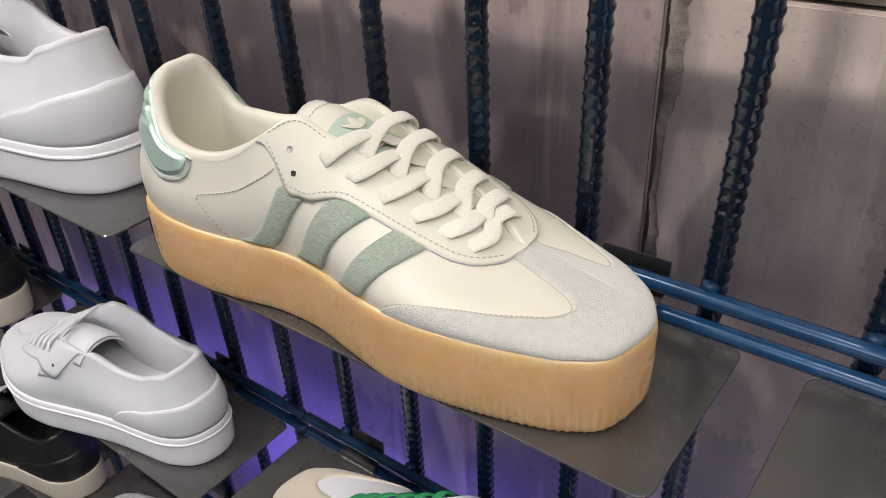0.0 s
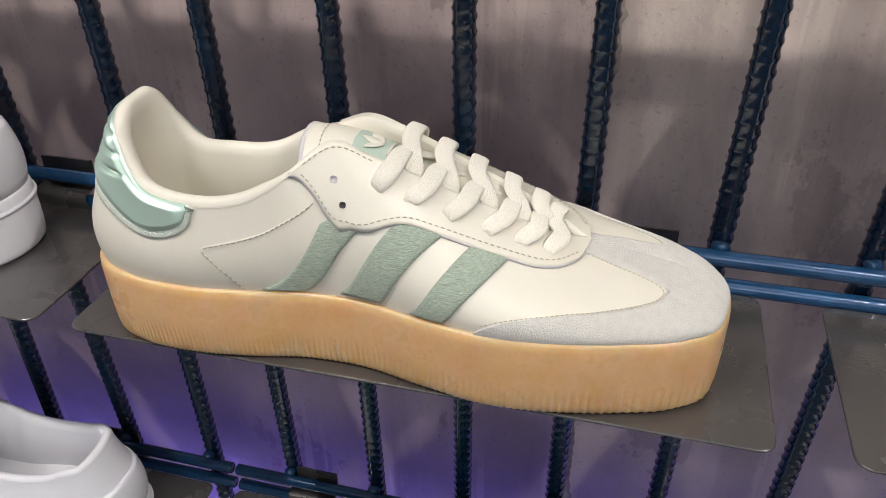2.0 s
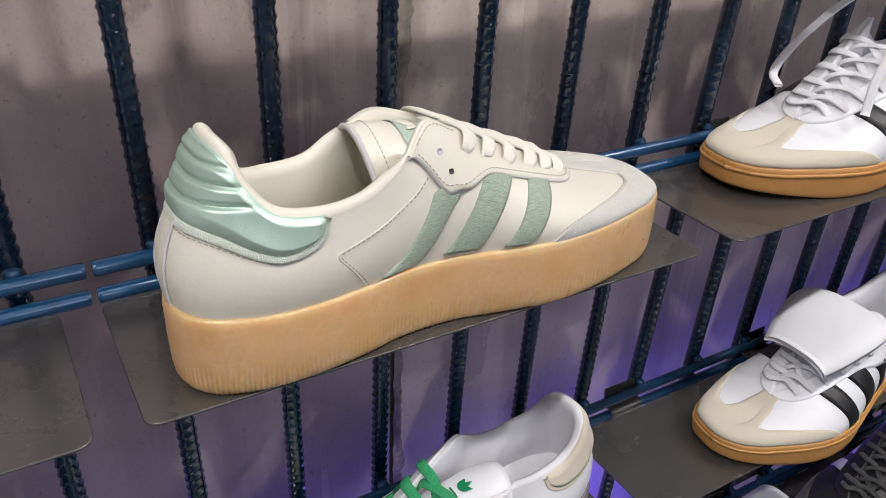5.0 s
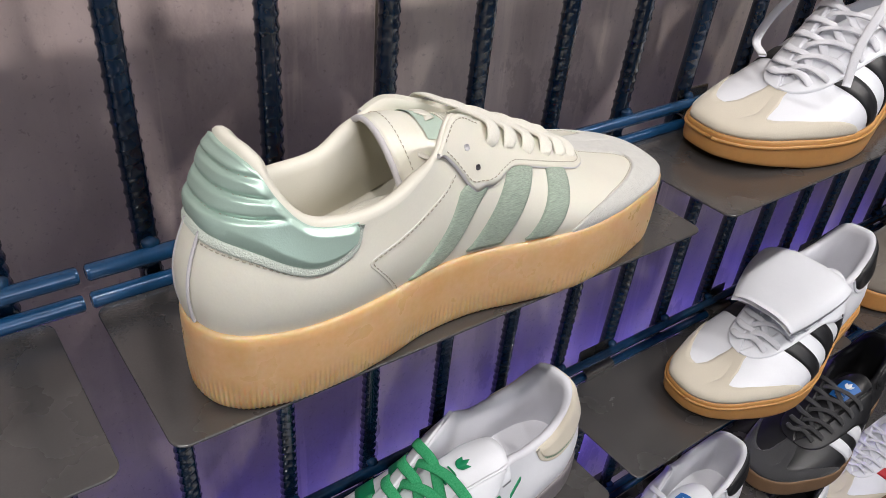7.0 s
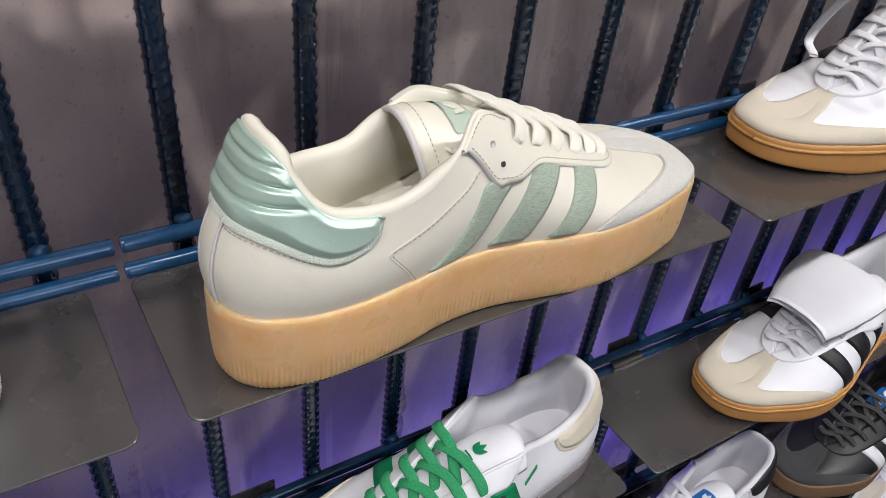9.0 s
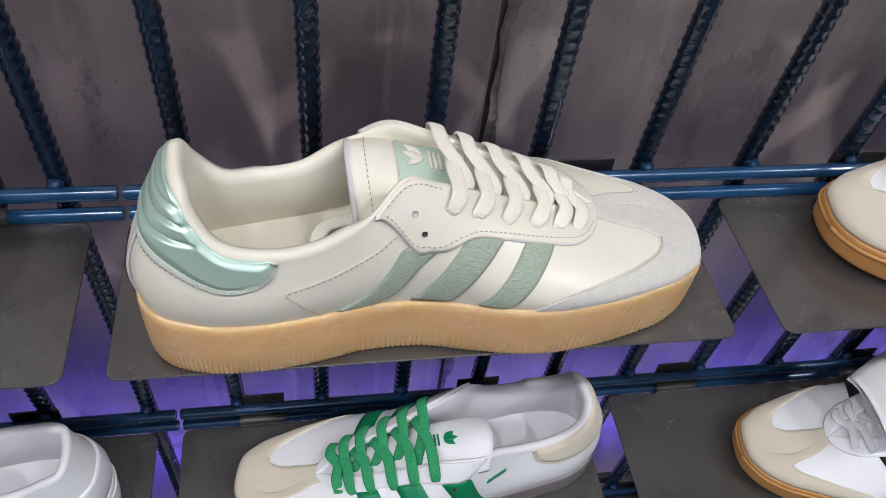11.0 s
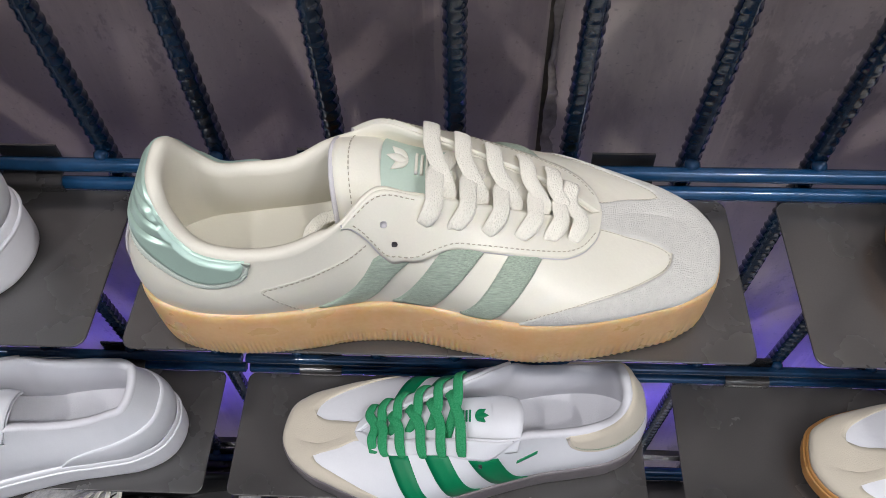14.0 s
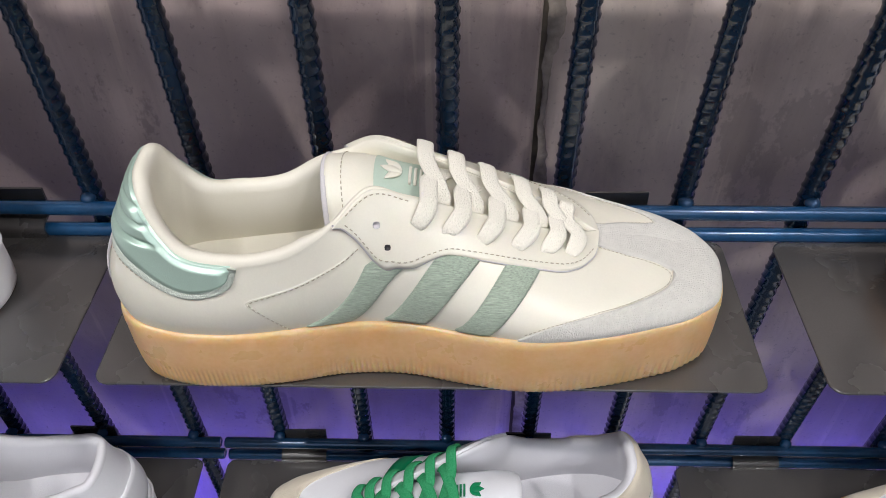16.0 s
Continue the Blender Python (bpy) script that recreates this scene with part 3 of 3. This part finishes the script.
    if fine:
        edge = np.vstack([sheets[0][24:, 0], sheets[0][39, 1:14], sheets[0][24:, 14][::-1]]) - np.array([0, 0, 0.0013])
        v, f = tube(edge, 0.0015, 6, 1.0, (0.3, 0, 1))
        finish("cut_edge", v, f, CREAM_EDGE, tongue, "raw lavender grey leather edge")
        st = []
        for j in (1, 13):
            C = top[18:38, j] + np.array([0, 0, 0.0004])
            st += dashes(C, np.tile([0, 0, 1.0], (len(C), 1)))
        C = top[37, 1:14] + np.array([0, 0, 0.0004])
        st += dashes(C, np.tile([0, 0, 1.0], (len(C), 1)))
        V, F = joined(st)
        finish("tongue_stitching", V, F, THREAD, tongue)

    # eyelets and laces
    count = o.get("rows", 6)
    hu = np.linspace(.586, .776, count)
    hv = np.linspace(.755, .80, count)
    lw = o.get("lace_width", 0.0082 if fine else 0.0062)
    for side in (1, -1):
        for u, v, fill in [(.546, .56, HOLE), (.536, .72, CREAM_EDGE)] if fine else [(.546, .6, HOLE)]:
            C = L.at(side * u, v, np.array(0.0022))
            nn = L.normal(np.array(side * u), np.array(v))
            V, F = joined([tube(np.array([C - nn * 0.002, C, C + nn * 0.0001]), 0.0013 if fill is HOLE else 0.0015, 12, 1.0, (1, 0, 0))])
            finish("eyelet", V, F, fill, root)
    lace = o.get("lace", leather)
    if lace:
        du = (hu[1] - hu[0])
        for k in range(count):
            wob = random.uniform(-.0007, .0007)
            u0, v0 = hu[k], hv[k]
            def across(u, w, lift):
                """A point w of the way from the near edge to the far edge."""
                return L.at(u, 1.0) * (1 - w) + L.at(-u, 1.0) * w + np.array([0, 0, lift])
            last = k == count - 1
            na, nb, nz = L.normal(np.array(u0), np.array(.85)), L.normal(np.array(-u0), np.array(.85)), np.array([0.25, 0, 1.0])
            wide = lw / 2 * np.interp(np.linspace(0, 1, 34), [0, .10, .26, 1], [.55, .72, 1, 1])
            # out of the near hole, over the edge, and in under the far edge a row further on
            u1 = min(.80, u0 + du)
            K = [L.at(u0, v0, np.array(-.001)), L.at(u0 + .002, v0 + .03, np.array(.0036)) + np.array([wob, 0, 0]), L.at(u0 + .013, .94, np.array(.0048))]
            if last:
                K += [across(u0 + .004, .35, .0040), across(u0 + .002, .75, .0042), L.at(-u0, .95, np.array(.0045)), L.at(-u0, hv[k], np.array(-.001))]
            else:
                K += [across(u0 + du * .50, .30, .0036), across(u0 + du * .75, .60, .0006), across(u1, .90, -.003), across(u1, 1.0, -.006)]
            U1 = [na, na, na * .7 + nz * .3, nz, nz, nb * .4 + nz * .6, nb]
            v, f = tube(smooth_line(K, 34), wide, 10, 0.0021 / lw, smooth_line(U1, 34))
            finish("lace", v, f, lace, root, o.get("lace_label", ""))
            if last:
                continue
            # the crossing strand comes over the far edge and dips under the near one
            K = [L.at(-u0, hv[k], np.array(-.001)), L.at(-u0 - .002, hv[k] + .04, np.array(.0034)), L.at(-u0 - .005, .96, np.array(.0050)), across(u0 + du * .35, .72, .0046), across(u0 + du * .68, .36, .0044),
                 across(u0 + du * .92, .10, .0016), across(u1, .02, -.004)]
            U2 = [nb, nb, nb * .6 + nz * .4, nz, nz, nz, nz]
            v, f = tube(smooth_line(K, 34), wide, 10, 0.0019 / lw, smooth_line(U2, 34))
            finish("lace", v, f, lace, root)
    if fine:
        # the loose lace ends lie coiled inside
        for C in ([(.118, -.016, .082), (.128, -.012, .070), (.122, -.004, .056), (.106, .004, .0505), (.092, .000, .0500), (.088, -.012, .0505), (.098, -.020, .051)],
                  [(.118, .012, .082), (.126, .008, .066), (.118, .000, .055), (.104, -.006, .0535), (.095, -.016, .0525), (.110, -.022, .052)]):
            v, f = ribbon(C, 0.0075, 0.0024, n=40)
            finish("lace_end", v, f, lace, root)
        for x in (.070, .0745, .079, .0835):
            slab("insole_print", x, x + .003, -.020, -.013, floor_z + 0.0015, floor_z + 0.0020, INK, insole)
    if o.get("tag"):
        V, F = patch(L, -np.linspace(.535, .605, 7), const(.40), const(.66), 0.0012, 6)
        tag = finish("side_tag", V, F, leather, root)
        V, F = patch(L, -np.linspace(.548, .592, 7), const(.47), const(.58), 0.0016, 5)
        finish("tag_print", V, F, o["tag"], tag)
    if o.get("loose"):
        for K in ([(.120, .004, .118), (.140, .018, .125), (.170, .030, .108), (.195, .034, .080), (.207, .040, .056)], [(.118, -.004, .117), (.150, -.022, .120), (.190, -.030, .094), (.222, -.026, .072), (.236, -.010, .066)],
                  [(.116, .000, .116), (.128, .026, .122), (.140, .040, .105), (.152, .046, .082)]):
            v, f = ribbon(K, 0.0062, 0.0024, up=(0.2, 0.3, 1), n=40)
            finish("loose_lace", v, f, lace, root)
    if o.get("flap"):
        w = np.linspace(0, 1, 24)
        c = spline([0, .3, .6, 1], [(.128, .001, .103), (.146, .001, .113), (.172, .001, .108), (.208, .001, .090)], w)
        P = np.zeros((24, 11, 3))
        hw2 = spline([0, .2, .8, 1], [.024, .036, .0375, .030], w)[:, 0]
        q = np.linspace(-1, 1, 11)
        P[..., 0], P[..., 1] = c[:, :1], c[:, 1:2] + hw2[:, None] * q
        P[..., 2] = L.sole + (c[:, 2:] - np.abs(q) ** 3 * .006 - 0.038) * L.rim_scale
        low = P - np.array([0, 0, 0.004])
        V, F = grid(np.concatenate([P, low[:, ::-1]], 1), wrap_j=True)
        F += [tuple(range(22))[::-1], tuple(23 * 22 + k for k in range(22))]
        finish("tongue_flap", V, F, o["flap"], root, "large white folded tongue flap")
    return root


# ---- the wall and the room ----
XL, XR = -1.6, 2.2
wall = tagged(new("wall_north"), "brown grey concrete wall in stained cast panels", "wall", kind="structure")
slab("concrete_panel", XL, 0.0635, 0.108, 0.26, 0.0, 2.6, CONCRETE, wall, bevel=0.0015)
slab("concrete_panel", 0.0695, XR, 0.107, 0.26, 0.0, 1.400, CONCRETE_PALE, wall, bevel=0.0015)
slab("concrete_panel", 0.0695, XR, 0.110, 0.26, 1.4025, 1.428, CONCRETE_OLD, wall, "dark rough concrete")
slab("concrete_panel", 0.0695, XR, 0.107, 0.26, 1.428, 2.6, CONCRETE_PALE, wall, bevel=0.0015)
slab("panel_joint", 0.0635, 0.0695, 0.1115, 0.25, 0.0, 2.6, CONCRETE_OLD, wall, "dark open joint")
zz = np.arange(0.55, 1.75, 0.0025)
rag = np.array([[noise.noise(Vector((0, k * 9.0, z * 45))) + 0.6 * noise.noise(Vector((5, k * 9.0, z * 160))) for z in zz] for k in range(2)])
left, right = 0.0665 + 0.0018 * rag[0], 0.0785 + 0.0055 * rag[1]
edge = np.clip(np.array([noise.noise(Vector((3, 3, z * 12))) for z in zz]) + 0.65, 0.1, 1)
right = left + (right - left).clip(0.002) * edge
cols = np.stack([left, left + (right - left) * .15, (left + right) / 2, left + (right - left) * .85, right], 1)
Yj = 0.107 - np.array([-0.001, 0.0010, 0.0014, 0.0009, -0.001])[None] * (0.7 + 0.4 * rag[0][:, None])
V, F = grid(np.stack([cols, Yj + 0 * cols, np.repeat(zz[:, None], 5, 1)], -1), flip=True)
finish("mortar_run", V, F, JOINT, wall, "pale crumbling mortar along the joint")
slab("upper_wall", XL, XR, 0.11, 0.26, 2.6, 3.2, PAINT, wall)
tagged(slab("floor", XL - 1.5, XR + 1.5, -4.2, 0.26, -0.1, 0.0, FLOOR), "light grey shop floor", "floor", kind="structure")
tagged(slab("ceiling", XL - 1.5, XR + 1.5, -4.2, 0.26, 3.2, 3.3, PAINT), "plain shop ceiling", "ceiling", kind="structure")
tagged(slab("wall_south", XL - 1.5, XR + 1.5, -4.4, -4.2, 0.0, 3.2, PAINT), "plain shop wall", "wall", kind="structure")
tagged(slab("wall_west", XL - 1.7, XL - 1.5, -4.2, 0.26, 0.0, 3.2, PAINT), "plain shop wall", "wall", kind="structure")
tagged(slab("wall_east", XR + 1.5, XR + 1.7, -4.2, 0.26, 0.0, 3.2, PAINT), "plain shop wall", "wall", kind="structure")

# ---- the rack of reinforcing bars ----
ROWS_Z = [1.2925, 1.0495, 0.8065, 0.5635, 1.5355]
LEAN_X, LEAN_Y = 0.029, -0.0165  # the rack leans a little along and towards the aisle


def sway(z):
    return LEAN_X * (z - ROWS_Z[0]), LEAN_Y * (z - ROWS_Z[0])

PITCH, X_BAR = 0.0677, -0.195
# place and lean of the bars that stand off the even pitch
BARS = {-1: (-0.2738, -0.035), 0: (-0.1956, -0.011), 1: (-0.1291, -0.016), 2: (-0.0598, -0.002), 3: (0.0074, 0.009), 4: (0.0722, 0.014), 5: (0.1396, 0.027), 6: (0.2092, 0.033), 7: (0.2771, 0.049)}
rack = tagged(new("display_rack"), "dark blue lacquered rack of ribbed steel bars and twin rails", "display rack")
zs = np.arange(0.30, 1.75, 0.0011)
th = np.linspace(0, 2 * np.pi, 18, endpoint=False)
Z, TH = zs[:, None], th[None]
lug_pitch = 0.0072
lug = np.zeros((len(zs), 18))
for half, shift in ((0, 0.0), (1, lug_pitch / 2)):
    mask = np.clip(np.sin(TH - half * np.pi) * 1.6, 0, 1)
    ph = (Z + shift + 0.0022 * np.cos(TH - half * np.pi)) / lug_pitch
    lug += mask * np.exp(-((ph - np.round(ph)) * lug_pitch / 0.0009) ** 2)
rib = np.exp(-((np.cos(TH) ** 2 - 1) / 0.06) ** 2)
Rr = 0.0056 + 0.0008 * lug + 0.0007 * rib
Pb = np.stack([Rr * np.cos(TH), Rr * np.sin(TH), Z - ROWS_Z[0] + 0 * TH], -1)
V, F = grid(Pb, wrap_j=True)
bar_mesh = finish("vertical_bar", V, F, BAR_PAINT, rack)
first = True
for k in range(-9, 22):
    ob = bar_mesh if first else new("vertical_bar", bar_mesh.data)
    first = False
    ob.parent = rack
    bx, lean = BARS.get(k, (X_BAR + PITCH * k, LEAN_X))
    ob.matrix_world = Matrix.Translation((bx, 0.0105, ROWS_Z[0])) @ pose(0, 0, 0, -math.degrees(LEAN_Y), math.degrees(lean), 0) @ pose(0, 0, 0, 0, 0, random.uniform(40, 140))
    for z in ROWS_Z:
        bmw = bmesh.new()
        bmesh.ops.create_icosphere(bmw, subdivisions=2, radius=0.0042)
        for v in bmw.verts:
            v.co = Vector((v.co.x * 1.1, v.co.y * 1.0, v.co.z * 0.9)) * (1 + 0.18 * noise.noise(v.co * 400 + Vector((k, z, 0))))
        ob2 = part("weld", bmw, RAIL_PAINT, rack, smooth=True)
        ob2.location = (bx + lean * (z - ROWS_Z[0]), 0.0035 + sway(z)[1], z + 0.0045)
SPLIT = -0.1625
for z in ROWS_Z:
    for dz in (0.0, -0.0160):
        for x0, x1 in ((-0.84, SPLIT - 0.0017), (SPLIT + 0.0017, 0.52), (0.5235, 1.22)):
            xs = np.array([x0, x0 + .0008, x0 + .002, *np.linspace(x0 + .01, x1 - .01, 12), x1 - .002, x1 - .0008, x1])
            rr = np.full(len(xs), 0.0043)
            rr[0] = rr[-1] = 0.0034
            a = np.linspace(0, 2 * np.pi, 20, endpoint=False)
            P = np.stack([np.repeat(xs[:, None], 20, 1) + sway(z)[0], rr[:, None] * np.cos(a) + sway(z)[1], rr[:, None] * np.sin(a) + z + dz], -1)
            V, F = grid(P, wrap_j=True)
            F += [tuple(range(20))[::-1], tuple((len(xs) - 1) * 20 + k for k in range(20))]
            finish("rail", V, F, RAIL_PAINT, rack, "glossy blue round rail")

# blue light strip on the back of the rack, turned to the wall
strip = tagged(new("led_strip"), "blue light strip on the rack facing the wall", "light strip")
slab("channel", -0.85, 1.25, 0.024, 0.030, 0.796, 0.810, STEEL, strip)
led = None
for k in range(150):
    x = -0.84 + k * 0.0139
    if led is None:
        led = slab("led", -0.0032, 0.0032, 0.0302, 0.0318, -0.0032, 0.0032, LED, strip)
        led.location = (x, 0, 0.801)
    else:
        ob = new("led", led.data)
        ob.parent, ob.location = strip, (x, 0, 0.801)


# ---- shelf plates ----
def shelf(x0, x1, z, dy=0.0, tabs=(0.1,)):
    """A thin steel plate that hangs on the twin rails."""
    root = new("shelf_plate")
    root.matrix_world = pose((x0 + x1) / 2, dy, z)
    tagged(root, "matt black steel shelf plate with rounded corners on twin rails", "shelf", "shelf plates")
    w = (x1 - x0) / 2
    y0, y1, r, th = -0.1085, -0.004, 0.007, 0.0016
    loop = []
    for cx, cy, a0 in ((w - r, y1 - r, 0), (-w + r, y1 - r, 90), (-w + r, y0 + r, 180), (w - r, y0 + r, 270)):
        for a in np.linspace(a0, a0 + 90, 7):
            loop.append((cx + r * math.cos(radians(a)), cy + r * math.sin(radians(a))))
    n = len(loop)
    lo = np.array(loop)
    rows = []
    for a in np.linspace(90, -90, 7):
        e = 0.0008 * (1 - math.cos(radians(a)))
        rows.append(np.c_[lo - np.sign(lo - np.array([0, (y0 + y1) / 2])) * e, np.full(n, -th / 2 + th / 2 * math.sin(radians(a)))])
    V, F = grid(np.stack(rows, 0), wrap_j=True)
    F += [tuple(range(n)), tuple(6 * n + k for k in range(n))[::-1]]
    finish("plate", V, F, STEEL, root, smooth=False)
    for cx in tabs:
        # a bent hook: up in front of the lower rail, over it and up behind the upper one
        a = 0.0175
        path = [(-.0055, -.001), (-.0066, .004), (-.0062, .0075), (-.0035, .0092), (.0005, .0097), (.0040, .0105), (.0062, .0135), (.0066, .020), (.0068, .0262)]
        path = smooth_line(path, 26)
        P = []
        for x in (-a, a):
            for s in (-1, 1):
                d = np.gradient(path, axis=0)
                d /= np.linalg.norm(d, axis=1)[:, None]
                nn = np.c_[-d[:, 1], d[:, 0]] * 0.0007 * s
                P.append(np.c_[np.full(26, cx + x), path + nn])
        V, F = grid(np.stack([P[0], P[1], P[3], P[2]], 1), wrap_j=True)
        F += [(0, 1, 2, 3), tuple(25 * 4 + k for k in range(4))[::-1]]
        finish("hook", V, F, STEEL, root, smooth=False)
    return root


COLS = {-2: (-0.852, -0.532), -1: (-0.502, -0.180), 0: (-0.161, 0.162), 1: (0.190, 0.512), 2: (0.540, 0.860), 3: (0.892, 1.21)}
for row, z in enumerate(ROWS_Z):
    for c, (x0, x1) in COLS.items():
        dx, dy = sway(z)
        shelf(x0 + dx, x1 + dx, z - 0.0175, dy, (-0.065, 0.1015) if row % 2 == 0 else (-0.10, 0.075))

# ---- the shoes ----
TOP = [z - 0.0175 for z in ROWS_Z]
main = dict(fine=True, sole=0.0378, spring=0.0, upper=CREAM, sole_mat=GUM, sole_label="thick translucent amber gum platform sole", lining=CREAM_LINING, eyestay=CREAM, stripe=MINT_THREAD, stripe_label="mint embroidered stripe", cap=SUEDE, cap_label="pale grey suede toe cap",
            tab=MINT, tab_label="padded pearl mint heel tab", piping=MINT_TAPE, lace=LACE, badge=MINT_LABEL, mark=CREAM)
sneaker("platform_sneaker", "cream platform sneaker with mint stripes and gum sole on shelf", pose(-0.147, -0.062, TOP[0]), main)


def facing_left(toe_x, row, y=-0.074, turn=0.0, size=1.0):
    """A pose for a shoe on that row whose toe points to the left."""
    return pose(toe_x + 0.286 * size, y, TOP[row], 0, 0, 180 + turn) @ Matrix.Scale(size, 4)


white = dict(sole=0.031, rim=1.18, peak=0.25, upper=WHITE, sole_mat=WHITE_RUBBER, foxing=WHITE_RUBBER, lining=WHITE_CLOTH, counter=WHITE, lace=WHITE_CLOTH, rows=6, tag=BONE)
gum = dict(stay=0.75, tall=1.2, sole=0.023, rim=1.2, peak=0.8, spring=0.006, upper=WHITE, sole_mat=GUM_OLD, foxing=GUM_OLD, lining=WHITE_CLOTH, stripe=BLACK, cap=BONE, tab=BLACK, lace=WHITE_CLOTH)
dark = dict(sole=0.030, rim=1.18, peak=0.3, upper=BLACK, sole_mat=CHALK, lining=BLACK, counter=BLACK, lace=WHITE_CLOTH)
sneaker("white_sneaker", "plain white leather sneaker with thick white sole", facing_left(-0.520, 0, size=1.06), white)
sneaker("striped_sneaker", "white leather sneaker with black stripes and orange gum sole", facing_left(0.239, 0, -0.049), dict(gum, loose=True))
sneaker("white_sneaker", "plain white leather sneaker with thick white sole", facing_left(-0.480, 1, size=0.97), white)
sneaker("green_striped_sneaker", "white sneaker with green stripes, speckled green laces, smoky sole", facing_left(-0.125, 1, -0.064, size=0.985), dict(lace_width=0.0076, stay=0.52, tall=1.45, sole=0.022, rim=1.13, peak=0.9, upper=WHITE, sole_mat=SMOKE, lining=WHITE_CLOTH, stripe=GREEN, cap=BONE, tab=BONE, piping=BONE, zigzag=GREEN, lace=GREEN_LACE, badge=WHITE, mark=GREEN))
sneaker("flap_sneaker", "white sneaker with black stripes and large folded tongue flap", facing_left(0.272, 1), dict(gum, flap=WHITE))
sneaker("taupe_sneaker", "dark taupe suede sneaker with orange gum sole", facing_left(0.565, 1), dict(sole=0.024, rim=1.25, upper=TAUPE, sole_mat=GUM_OLD, lining=TAUPE, cap=TAUPE, tab=TAUPE, lace=BLACK_SUEDE))
sneaker("black_sneaker", "black leather sneaker with chalk white sole", facing_left(-0.813, 1), dark)
sneaker("black_sneaker", "black leather sneaker with chalk white sole", facing_left(-0.790, 2), dark)
sneaker("knit_sneaker", "pale grey patterned knit sneaker with cream laces", facing_left(-0.455, 2), dict(sole=0.030, rim=1.15, upper=KNIT, sole_mat=CHALK, lining=BLACK, lace=LACE, counter=BLACK))
sneaker("striped_sneaker", "white leather sneaker with black heel and blue tongue label", facing_left(0.178, 2), dict(gum, badge=BLUE, mark=WHITE, cap=WHITE))
sneaker("black_striped_sneaker", "black sneaker with white stripes and brown gum sole", facing_left(0.490, 2), dict(sole=0.024, rim=1.25, upper=BLACK, sole_mat=GUM_BROWN, lining=BLACK, stripe=WHITE, cap=BLACK_SUEDE, tab=BLACK, lace=BLACK_SUEDE, badge=BLUE, mark=WHITE))
sneaker("black_striped_sneaker", "black sneaker with white stripes and blue tongue label", facing_left(0.490, 3), dict(sole=0.024, rim=1.25, upper=BLACK, sole_mat=WHITE_RUBBER, lining=BLACK, stripe=WHITE, tab=WHITE, lace=BLACK_SUEDE, badge=BLUE, mark=WHITE))
sneaker("red_striped_sneaker", "white sneaker with red stripes and brown gum sole", facing_left(0.785, 3), dict(gum, stripe=RED, sole_mat=GUM_BROWN, foxing=GUM_BROWN))
